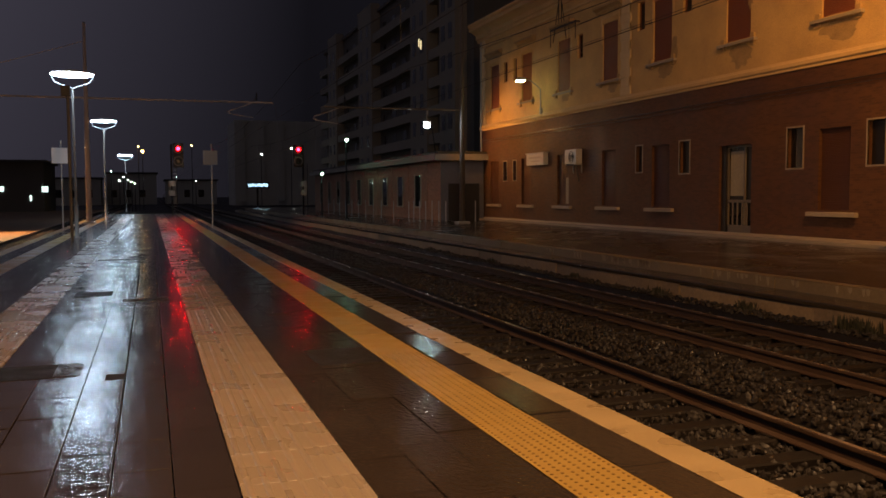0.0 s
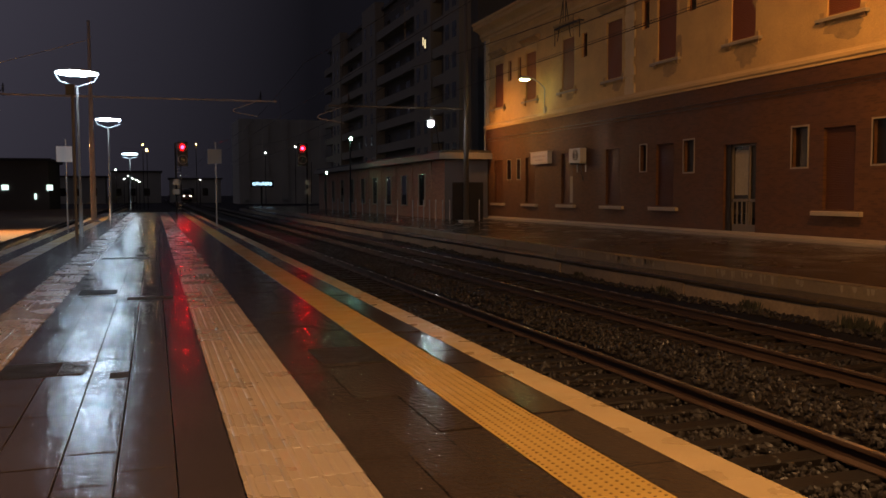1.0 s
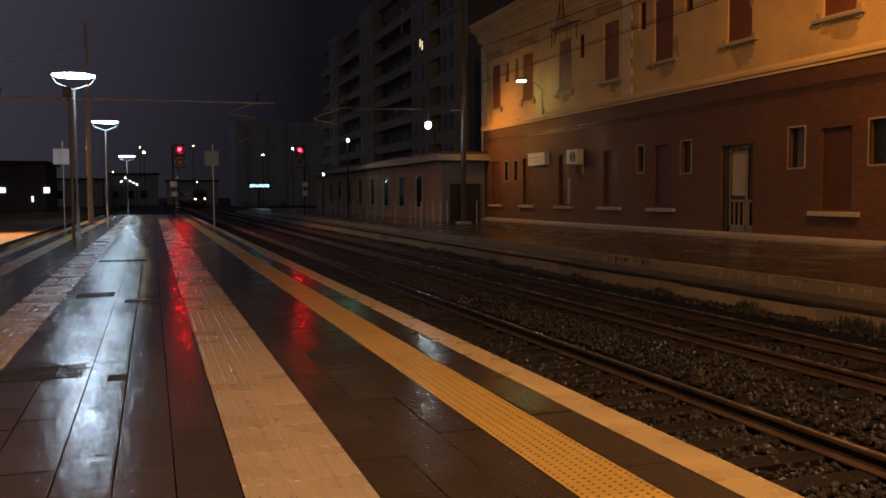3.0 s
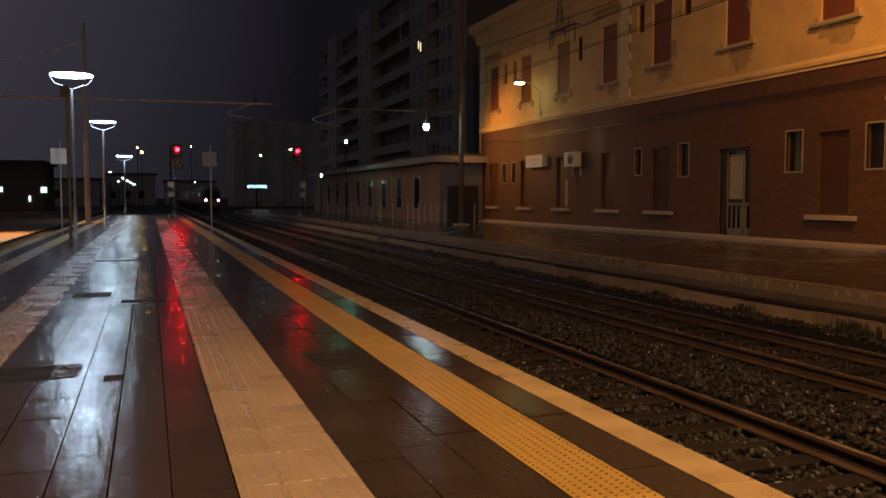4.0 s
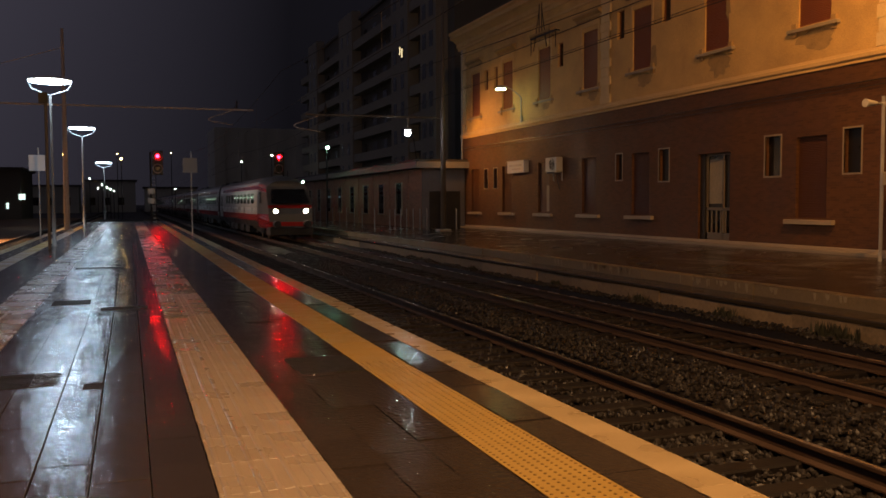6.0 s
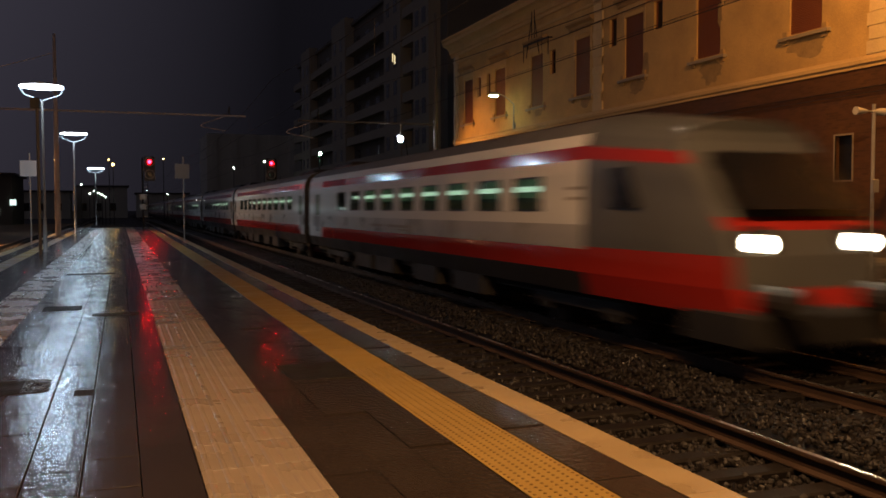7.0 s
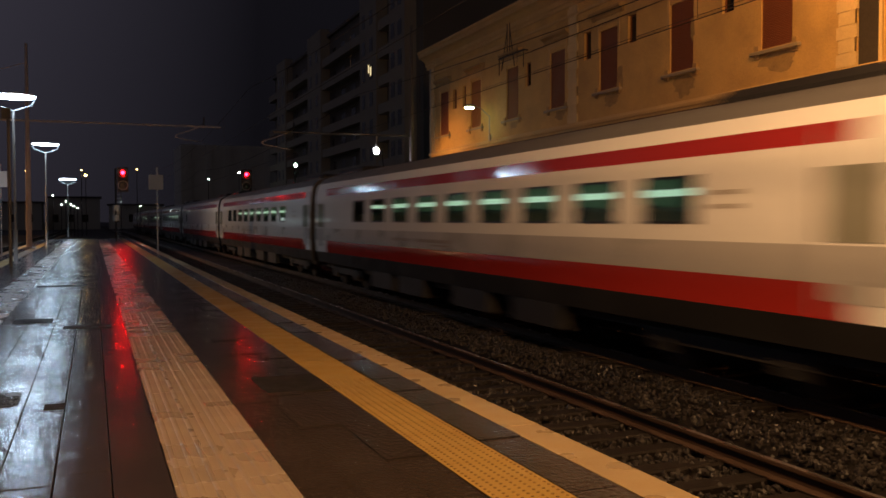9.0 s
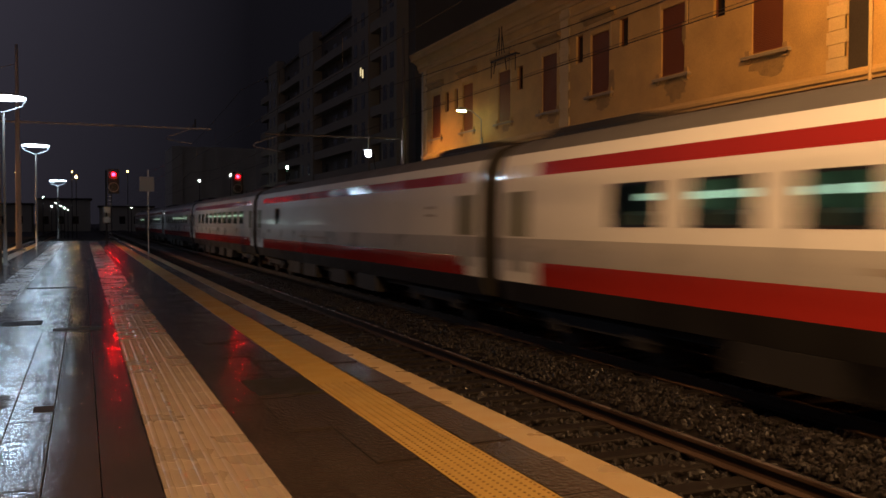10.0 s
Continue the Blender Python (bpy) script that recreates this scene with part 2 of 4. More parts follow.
class Geo:
    def __init__(self):
        self.v, self.f = [], []

    def face(self, *pts):
        i = len(self.v)
        self.v += pts
        self.f.append(tuple(range(i, i + len(pts))))

    def box(self, x0, x1, y0, y1, z0, z1):
        i = len(self.v)
        self.v += [(x, y, z) for z in (z0, z1) for y in (y0, y1) for x in (x0, x1)]
        self.f += [tuple(i + k for k in q) for q in ((0, 2, 3, 1), (4, 5, 7, 6), (0, 1, 5, 4), (2, 6, 7, 3), (0, 4, 6, 2), (1, 3, 7, 5))]
        return self

    def slab(self, x0, x1, y0, y1, z0, z1, c=0.006):
        """A box whose top edges are chamfered."""
        i = len(self.v)
        self.v += [(x0, y0, z0), (x1, y0, z0), (x1, y1, z0), (x0, y1, z0), (x0, y0, z1 - c), (x1, y0, z1 - c), (x1, y1, z1 - c), (x0, y1, z1 - c),
                   (x0 + c, y0 + c, z1), (x1 - c, y0 + c, z1), (x1 - c, y1 - c, z1), (x0 + c, y1 - c, z1)]
        for a in range(4):
            b = (a + 1) % 4
            self.f += [(i + a, i + b, i + 4 + b, i + 4 + a), (i + 4 + a, i + 4 + b, i + 8 + b, i + 8 + a)]
        self.f.append((i + 8, i + 9, i + 10, i + 11))
        return self

    def extrude(self, profile, y0, y1, closed=True):
        """A profile of (x, z) run along y."""
        i, n = len(self.v), len(profile)
        self.v += [(x, y0, z) for x, z in profile] + [(x, y1, z) for x, z in profile]
        for a in range(n if closed else n - 1):
            b = (a + 1) % n
            self.f.append((i + a, i + b, i + n + b, i + n + a))
        if closed:
            self.f += [tuple(i + k for k in range(n - 1, -1, -1)), tuple(i + n + k for k in range(n))]
        return self

    def tube(self, a, b, r0, r1=None, n=10):
        r1 = r0 if r1 is None else r1
        a, b = Vector(a), Vector(b)
        d = (b - a).normalized()
        u = d.orthogonal().normalized()
        w = d.cross(u)
        i = len(self.v)
        for c, r in ((a, r0), (b, r1)):
            self.v += [tuple(c + r * (math.cos(k * math.tau / n) * u + math.sin(k * math.tau / n) * w)) for k in range(n)]
        self.f += [(i + k, i + (k + 1) % n, i + n + (k + 1) % n, i + n + k) for k in range(n)]
        self.f += [tuple(i + k for k in range(n - 1, -1, -1)), tuple(i + n + k for k in range(n))]
        return self

    def turned(self, profile, cx, cy, n=20):
        """A profile of (r, z) turned round the upright axis at (cx, cy)."""
        i, k = len(self.v), len(profile)
        for r, z in profile:
            self.v += [(cx + r * math.cos(a * math.tau / n), cy + r * math.sin(a * math.tau / n), z) for a in range(n)]
        for p in range(k - 1):
            for a in range(n):
                b = (a + 1) % n
                self.f.append((i + p * n + a, i + p * n + b, i + (p + 1) * n + b, i + (p + 1) * n + a))
        return self

    def ball(self, c, r, n=10):
        prof = [(max(0.001, r * math.sin(math.pi * k / n)), c[2] - r * math.cos(math.pi * k / n)) for k in range(n + 1)]
        return self.turned(prof, c[0], c[1], 2 * n)

    def loft(self, rings):
        """Rings of points joined in order and capped."""
        i, n = len(self.v), len(rings[0])
        self.v += [tuple(p) for ring in rings for p in ring]
        for k in range(len(rings) - 1):
            for a in range(n):
                b = (a + 1) % n
                self.f.append((i + k * n + a, i + k * n + b, i + (k + 1) * n + b, i + (k + 1) * n + a))
        last = i + (len(rings) - 1) * n
        self.f += [tuple(i + k for k in range(n - 1, -1, -1)), tuple(last + k for k in range(n))]
        return self

    def disc(self, c, r, n=16, axis="y"):
        if axis == "y":
            self.face(*[(c[0] + r * math.cos(k * math.tau / n), c[1], c[2] + r * math.sin(k * math.tau / n)) for k in range(n)])
        else:
            self.face(*[(c[0] + r * math.cos(k * math.tau / n), c[1] + r * math.sin(k * math.tau / n), c[2]) for k in range(n)])
        return self

    def mesh(self, name, mat, smooth=False):
        me = bpy.data.meshes.new(name)
        me.from_pydata(self.v, [], self.f)
        if mat:
            me.materials.append(mat)
        if smooth:
            me.shade_smooth()
        me.update()
        return me


def part(name, geo, mat, parent=None, label="", smooth=False):
    ob = new(name, geo.mesh(name, mat, smooth))
    ob.parent = parent
    return tagged(ob, label)


def thing(name, label, category, group="", kind="", at=None):
    ob = new(name)
    ob.empty_display_size = 0.2
    if at is not None:
        ob.matrix_world = at
    return tagged(ob, label, category, group, kind)


def cable(geo, a, b, r=0.008, sag=0.0, n=12):
    """A sagging wire as one continuous tube."""
    a, b = Vector(a), Vector(b)
    across = (b - a).cross(Vector((0, 0, 1)))
    side = (across if across.length > 1e-6 else Vector((1, 0, 0))).normalized()
    up = side.cross(b - a).normalized()
    rings = []
    for k in range(n + 1):
        p = a.lerp(b, k / n) - Vector((0, 0, 4 * sag * (k / n) * (1 - k / n)))
        rings.append([p + r * (math.cos(q) * side + math.sin(q) * up) for q in (0, 1.2566, 2.5133, 3.7699, 5.0265)])
    return geo.loft(rings)

# ---- ground, tracks and platforms ----
ground = part("ground", Geo().box(-900, 900, -300, 1500, -1.6, -0.95), M_EARTH)
tagged(ground, "dark wet earth around the railway", "ground", kind="structure")


def shoulder(x, d):
    """Higher ballast against the station platform and between the tracks, lower between the rails."""
    return 0.17 if x > 10.25 else (0.03 if d > 1.3 else -0.04)


def ballast():
    rng = np.random.default_rng(5)
    g = Geo()
    xs = np.linspace(3.1, 11.0, 34)
    ys = np.concatenate([np.arange(-2, 40, 0.4), np.arange(40, 130, 2.5), np.arange(130, 620, 20)])
    n = len(xs)
    for y in ys:
        for x in xs:
            d = min(abs(x - T1), abs(x - T2))
            z = -0.80 + shoulder(x, d) + 0.03 * noise.noise((x * 2.3, y * 2.3, 0)) + 0.04 * noise.noise((x * 0.6, y * 0.5, 3))
            g.v.append((float(x), float(y), z))
    for j in range(len(ys) - 1):
        for i in range(n - 1):
            a = j * n + i
            g.f.append((a, a + 1, a + n + 1, a + n))
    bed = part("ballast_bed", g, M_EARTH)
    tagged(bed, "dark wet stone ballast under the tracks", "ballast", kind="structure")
    # loose stones, one mesh
    base = np.array([(0, 0, 1), (0.89, 0, 0.45), (0.28, 0.85, 0.45), (-0.72, 0.53, 0.45), (-0.72, -0.53, 0.45), (0.28, -0.85, 0.45),
                     (0.72, 0.53, -0.45), (-0.28, 0.85, -0.45), (-0.89, 0, -0.45), (-0.28, -0.85, -0.45), (0.72, -0.53, -0.45)])
    tri = [(0, 1, 2), (0, 2, 3), (0, 3, 4), (0, 4, 5), (0, 5, 1), (1, 6, 2), (2, 7, 3), (3, 8, 4), (4, 9, 5), (5, 10, 1), (2, 6, 7), (3, 7, 8), (4, 8, 9), (5, 9, 10), (1, 10, 6)]
    count = 42000
    y = 3.0 + 37.0 * rng.random(count) ** 1.7
    x = rng.uniform(3.35, 10.7, count)
    v, f = [], []
    tri = np.array(tri)
    for i in range(count):
        d = min(abs(x[i] - T1), abs(x[i] - T2))
        s = rng.uniform(0.018, 0.042)
        z = -0.785 + shoulder(x[i], d) + 0.03 * noise.noise((x[i] * 2.3, y[i] * 2.3, 0)) + 0.04 * noise.noise((x[i] * 0.6, y[i] * 0.5, 3)) + rng.uniform(-0.005, 0.03)
        p = base * rng.uniform(0.65, 1.25, (11, 1)) * (s * rng.uniform(0.7, 1.3, 3))
        v.append(p + (x[i], y[i], z))
        f.append(tri + 11 * i)
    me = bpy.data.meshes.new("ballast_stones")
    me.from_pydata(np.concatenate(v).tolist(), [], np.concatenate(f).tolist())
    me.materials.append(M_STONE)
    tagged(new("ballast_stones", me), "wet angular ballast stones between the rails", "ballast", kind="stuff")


ballast()

RAIL_PROFILE = [(-0.07, -0.17), (0.07, -0.17), (0.07, -0.155), (0.012, -0.135), (0.012, -0.045), (0.036, -0.035), (0.036, -0.004), (0.030, 0.0), (-0.030, 0.0),
                (-0.036, -0.004), (-0.036, -0.035), (-0.012, -0.045), (-0.012, -0.135), (-0.07, -0.155)]


def track(name, cx, ends, label):
    root = thing(name, label, "track", kind="structure")
    for s in (-0.7525, 0.7525):
        rail = part("rail", Geo().extrude([(cx + s + x, RAIL + z) for x, z in RAIL_PROFILE], *ends), M_RAIL, root)
        part("running_surface", Geo().box(cx + s - 0.024, cx + s + 0.024, *ends, RAIL - 0.001, RAIL + 0.003), M_SHINE, rail, "polished rail head")
    rng = random.Random(7)
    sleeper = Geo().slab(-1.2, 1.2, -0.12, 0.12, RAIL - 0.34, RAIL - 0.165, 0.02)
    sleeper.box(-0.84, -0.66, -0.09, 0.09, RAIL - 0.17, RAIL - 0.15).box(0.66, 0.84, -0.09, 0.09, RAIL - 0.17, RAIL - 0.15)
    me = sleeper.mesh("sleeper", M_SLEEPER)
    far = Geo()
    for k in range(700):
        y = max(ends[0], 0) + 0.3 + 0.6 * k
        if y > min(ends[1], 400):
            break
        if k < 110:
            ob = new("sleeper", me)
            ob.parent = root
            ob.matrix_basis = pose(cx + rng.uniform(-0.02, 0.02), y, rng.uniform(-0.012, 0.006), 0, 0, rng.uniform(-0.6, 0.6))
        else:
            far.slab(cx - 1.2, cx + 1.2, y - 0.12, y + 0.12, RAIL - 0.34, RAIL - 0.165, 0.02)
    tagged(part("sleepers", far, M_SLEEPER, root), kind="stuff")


track("track_1", T1, (-40, 620), "rusty rails on wet concrete sleepers beside the platform")
track("track_2", T2, (-40, 620), "rusty rails on concrete sleepers that the train runs on")
track("track_3", -6.1, (-40, 620), "dim rails beyond the far platform edge")
grass = part("trackside_ground", Geo().box(-40, -4.3, -20, 160, -0.96, -0.79), M_GRASS)
tagged(grass, "rough brown ground beyond the rails", "ground", kind="structure")

# island platform with the camera on it
P0, P1, PEND = -4.20, 3.215, 82.0
platform = thing("platform", "wet dark paved station platform with tactile strips", "platform", kind="structure")
core = Geo().box(P0 + 0.05, P1 - 0.12, -30, PEND, -0.95, -0.035)
core.face((P0 + 0.05, PEND, -0.04), (P1 - 0.12, PEND, -0.04), (P1 - 0.12, PEND + 9, -0.9), (P0 + 0.05, PEND + 9, -0.9))
part("platform_body", core, M_JOINT, platform)

COLUMNS = [(-3.86, -3.40), (-2.94, -2.62), (-2.62, -2.30), (-2.30, -1.98), (-1.36, -0.95), (-0.95, -0.57), (-0.57, -0.247), (-0.247, 0.088), (0.088, 0.425),
           (1.115, 1.45), (1.45, 1.79), (1.79, 2.10), (2.575, 2.915)]


def paving():
    rng = random.Random(3)
    rest, near = Geo(), {}
    for ci, (a, b) in enumerate(COLUMNS):
        row = 0
        y = -6.0 + 0.21 * (ci % 3)
        while y < PEND - 0.1:
            y1 = min(y + 0.65, PEND)
            dz = rng.uniform(-0.001, 0.001)
            if 2.5 < y < 21.5 and a > -1.4 and y1 - y > 0.64:
                key = ci
                if key not in near:
                    near[key] = (Geo().slab(a + 0.004, b - 0.004, 0.011, 0.639, -0.05, 0, 0.0035) if a < 0.05 else Geo().box(a + 0.003, b - 0.003, 0.002, 0.648, -0.05, 0)).mesh("paver", M_PAVER)
                ob = new("paver", near[key])
                ob.parent = platform
                ob.matrix_basis = pose(0, y, dz, rng.uniform(-0.10, 0.10), rng.uniform(-0.14, 0.14), 0)
            else:
                rest.slab(a + 0.003, b - 0.003, y + 0.005, y1 - 0.005, -0.05, dz, 0.0015)
            y = y1
    tagged(part("pavers", rest, M_PAVER, platform), kind="stuff")


def strip(x0, x1, length, mat, name, ribs=0, parts_to=15.0):
    rng = random.Random(int(x0 * 100))
    one = Geo().slab(x0 + 0.001, x1 - 0.001, 0.001, length - 0.001, -0.05, 0.0, 0.0008)
    step = (x1 - x0) / ribs if ribs else 0
    def ribbed(g, y):
        for k in range(ribs):
            c = x0 + step * (k + 0.5)
            g.extrude([(c - 0.020 * math.cos(a), -0.001 + 0.0056 * math.sin(a)) for a in (0, 0.35, 0.75, 1.2, 1.94, 2.39, 2.79, math.pi)], y + 0.0005, y + length - 0.0005)
    ribbed(one, 0)
    me = one.mesh(name, mat)
    rest = Geo()
    y = -6.0
    while y < PEND - length:
        if 2.5 < y < parts_to:
            ob = new(name, me)
            ob.parent = platform
            ob.matrix_basis = pose(0, y, rng.uniform(0.0, 0.002), 0, 0, 0)
        else:
            rest.slab(x0 + 0.001, x1 - 0.001, y + 0.001, y + length - 0.001, -0.05, 0.0, 0.002)
            if y < 45:
                ribbed(rest, y)
        y += length
    tagged(part(name + "s", rest, mat, platform), kind="stuff")


paving()
strip(0.43, 1.11, 0.60, M_TACTILE, "ribbed_tile", 7)
strip(-1.975, -1.365, 0.60, M_TACTILE, "ribbed_tile", 6, 2.0)
strip(2.105, 2.57, 0.40, M_YELLOW, "yellow_tile")
strip(-3.395, -2.945, 0.40, M_YELLOW, "yellow_tile", 0, 2.0)
strip(2.92, 3.215, 1.00, M_EDGE, "edge_stone")
strip(-4.20, -3.865, 1.00, M_EDGE, "edge_stone", 0, 2.0)


def studs():
    g = Geo()
    for r in range(int(5.9 / 0.0571)):
        y = 2.5 + 0.0571 * (r + 0.5)
        for c in range(7):
            x = 2.105 + 0.0664 * (c + 0.5)
            i = len(g.v)
            for rad, z in ((0.013, -0.001), (0.009, 0.005)):
                g.v += [(x + rad * math.cos(k * math.tau / 6), y + rad * math.sin(k * math.tau / 6), z) for k in range(6)]
            g.f += [(i + k, i + (k + 1) % 6, i + 6 + (k + 1) % 6, i + 6 + k) for k in range(6)] + [tuple(range(i + 6, i + 12))]
    tagged(part("studs", g, M_STUD, platform), kind="stuff")


studs()


def cover(x0, x1, y0, y1, label):
    root = thing("manhole_cover", label, "manhole cover", "covers in the paving")
    part("frame", Geo().slab(x0, x1, y0, y1, -0.02, 0.0025, 0.001), M_COVER, root)
    lid = Geo().slab(x0 + 0.02, x1 - 0.02, y0 + 0.02, y1 - 0.02, -0.02, 0.0045, 0.001)
    part("lid", lid, M_COVER, root)


cover(-1.36, -0.66, 8.25, 8.92, "small dark iron cover set in wet paving")
wet_plate = thing("service_hatch", "small wet ribbed metal hatch in the paving", "manhole cover")
part("plate", Geo().slab(-0.86, -0.63, 8.3, 8.88, -0.01, 0.0065, 0.001), M_CHECKER, wet_plate)
cover(-1.19, -0.62, 14.85, 15.55, "wide dark iron cover set in wet paving")
cover(-0.43, 0.24, 13.9, 14.3, "long dark iron cover set in wet paving")
cover(1.46, 2.09, 7.98, 8.86, "dark flush cover set in wet paving beside the yellow strip")
cover(-0.41, -0.25, 8.0, 8.25, "tiny dark iron cover set in wet paving")
cover(-1.27, -0.15, 22.9, 23.4, "long dark drain cover set in wet paving")

# platform in front of the station building
E1 = 10.75
STEP = 11.6
station_platform = thing("station_platform", "low wet asphalt platform along the station building", "platform", kind="structure")
g = Geo()
g.face((STEP, -30, -0.045), (WALL + 0.5, -30, -0.03), (WALL + 0.5, 120, -0.03), (STEP, 120, -0.045))
part("asphalt", g, M_PAVE1, station_platform, "wet brown asphalt")
part("lower_ledge", Geo().box(E1 + 0.45, STEP + 0.1, -30, 120, -0.6, -0.27), M_PAVE1, station_platform, "wet lower ledge")
riser = Geo().slab(STEP, STEP + 0.3, 0.01, 1.99, -0.269, -0.04, 0.012).mesh("riser_block", M_RISER)
rng = random.Random(31)
for k in range(60):
    ob = new("riser_block", riser)
    ob.parent = station_platform
    ob.matrix_basis = pose(rng.uniform(-0.01, 0.01), -6 + 2.0 * k, rng.uniform(-0.004, 0.004))
for k in range(50):
    y, w, h = rng.choice((14.6, 15.4, 16.1, 18.9, 19.6, 20.4, 22.5, 24.0, 11.9, 13.1)) + rng.uniform(-0.5, 0.5), rng.uniform(0.03, 0.14), rng.uniform(0.08, 0.2)
    g = Geo()
    g.face((STEP - 0.016, y, -0.06), (STEP - 0.016, y + w, -0.06), (STEP - 0.016, y + 0.8 * w, -0.06 - 0.7 * h), (STEP - 0.016, y + 0.45 * w, -0.06 - h), (STEP - 0.016, y + 0.1 * w, -0.06 - 0.8 * h))
    part("lime_streak", g, M_LIME, station_platform, "pale lime streak running down")
part("retaining_wall", Geo().box(E1 + 0.12, E1 + 0.5, -30, 120, -0.95, -0.33), M_CONC, station_platform)
block = Geo().box(E1 + 0.02, E1 + 0.2, 0.012, 1.988, -0.95, -0.335).mesh("face_block", M_FACE)
rng = random.Random(21)
for k in range(60):
    ob = new("face_block", block)
    ob.parent = station_platform
    ob.matrix_basis = pose(rng.uniform(-0.012, 0.02), -6 + 2.0 * k, rng.uniform(-0.01, 0.002))
weeds = Geo()
for cy, size in ((16.6, 1.0), (13.6, 1.2), (10.9, 1.6), (20.6, 0.8), (9.2, 1.0), (26.5, 0.8), (33.0, 0.8)):
    for q in range(int(110 * size)):
        a, h = rng.uniform(0, math.tau), rng.uniform(0.08, 0.30) * size ** 0.5
        bx, by = E1 - 0.12 + rng.gauss(0, 0.05), cy + rng.gauss(0, 0.13 * size)
        dx, dy, lean = 0.016 * math.cos(a), 0.016 * math.sin(a), rng.uniform(0.02, 0.10)
        tip = (bx + lean * math.sin(a), by - lean * math.cos(a), -0.72 + h)
        mid = (bx + 0.4 * lean * math.sin(a), by - 0.4 * lean * math.cos(a), -0.72 + 0.6 * h)
        weeds.face((bx - dx, by - dy, -0.74), (bx + dx, by + dy, -0.74), (mid[0] + 1.2 * dx, mid[1] + 1.2 * dy, mid[2]), tip, (mid[0] - 1.2 * dx, mid[1] - 1.2 * dy, mid[2]))
tagged(part("weeds", weeds, M_WEED), "dark weeds growing at the foot of the platform face", "weeds", kind="stuff")
coping = Geo().slab(E1, E1 + 0.46, 0.004, 1.496, -0.34, -0.262, 0.02).mesh("coping_stone", M_PAVE1)
rng = random.Random(11)
for k in range(70):
    ob = new("coping_stone", coping)
    ob.parent = station_platform
    ob.matrix_basis = pose(rng.uniform(-0.008, 0.008), -6 + 1.5 * k, rng.uniform(-0.004, 0.004))
part("wall_kerb", Geo().slab(WALL - 0.42, WALL - 0.005, 15, 52.6, -0.06, 0.06, 0.02), M_CONC, station_platform, "pale kerb along the wall")

# ---- station building ----
building = thing("station_building", "two-storey station house with brick ground floor and ochre upper floor", "building")


def pierced(x, y0, y1, z0, z1, holes, depth, mat, name, parent):
    """A wall face at x, seen from smaller x, with reveals of that depth round its openings (y0, y1, z0, z1)."""
    ys = sorted({y0, y1, *[h[0] for h in holes], *[h[1] for h in holes]})
    zs = sorted({z0, z1, *[h[2] for h in holes], *[h[3] for h in holes]})
    def is_open(a, b):
        return any(h[0] <= a < h[1] and h[2] <= b < h[3] for h in holes)
    g = Geo()
    for a, b in zip(ys, ys[1:]):
        for c, d in zip(zs, zs[1:]):
            if not is_open(a, c):
                g.face((x, a, c), (x, a, d), (x, b, d), (x, b, c))
    for a, b, c, d in holes:
        e = x + depth
        g.face((x, a, c), (e, a, c), (e, a, d), (x, a, d))
        g.face((x, b, c), (x, b, d), (e, b, d), (e, b, c))
        g.face((x, a, c), (x, b, c), (e, b, c), (e, a, c))
        g.face((x, a, d), (e, a, d), (e, b, d), (x, b, d))
    return part(name, g, mat, parent)


BAYS = [50.35, 45.55, 40.90, 36.15, 31.80, 26.85, 22.00]
GW = [(c - 0.66, c + 0.66, 1.05, 3.64) for c in BAYS if c != 26.85]
GS = [(23.38, 24.13, 2.43, 3.76), (20.0, 20.66, 2.43, 3.76), (29.72, 30.42, 2.42, 3.70), (33.23, 33.74, 2.55, 3.68), (46.97, 47.45, 2.43, 3.57), (48.40, 48.92, 2.43, 3.57)]
DOOR = [(25.95, 27.80, 0.0, 3.37)]
UW = [(c - 0.69, c + 0.69, 6.92 if c > 34 else 7.17, 9.56 if c > 34 else 9.72) for c in BAYS]
US = [(46.97, 47.45, 8.25, 9.53), (48.40, 48.92, 8.33, 9.53), (38.83, 39.43, 8.33, 9.53), (33.17, 33.76, 8.70, 9.92), (29.75, 30.35, 8.80, 9.95), (24.0, 24.6, 8.75, 9.95)]
END = 52.6
pierced(WALL, 8.0, END, -0.1, 5.72, GW + GS + DOOR, 0.28, M_BRICK, "brick_wall", building)
pierced(WALL + 0.03, 8.0, END, 5.72, 12.3, UW + US, 0.25, M_PLASTER, "plaster_wall", building)
g = Geo().box(WALL + 0.35, WALL + 11, 8.0, END - 0.01, -0.1, 12.3)
part("inner_walls", g, M_PLASTER, building)
g = Geo()
g.face((WALL, END, -0.1), (WALL, END, 5.72), (WALL + 11, END, 5.72), (WALL + 11, END, -0.1))
part("end_wall", g, M_BRICK, building)
g = Geo()
g.face((WALL + 0.03, END, 5.72), (WALL + 0.03, END, 12.3), (WALL + 11, END, 12.3), (WALL + 11, END, 5.72))
part("end_wall_upper", g, M_PLASTER, building)
W = WALL
part("band", Geo().extrude([(W + 0.1, 5.66), (W - 0.05, 5.66), (W - 0.05, 5.74), (W - 0.11, 5.79), (W - 0.11, 5.90), (W - 0.06, 5.94), (W - 0.02, 6.02), (W + 0.1, 6.02)], 8, END + 0.1), M_CORNICE, building, "moulded string course")
part("cornice", Geo().extrude([(W + 0.2, 11.35), (W - 0.06, 11.35), (W - 0.06, 11.5), (W - 0.16, 11.56), (W - 0.16, 11.78), (W - 0.42, 11.98), (W - 0.62, 12.04), (W - 0.62, 12.24), (W - 0.72, 12.34), (W - 0.72, 12.46), (W + 0.2, 12.52)], 8, END + 0.6), M_CORNICE, building, "deep moulded cornice")
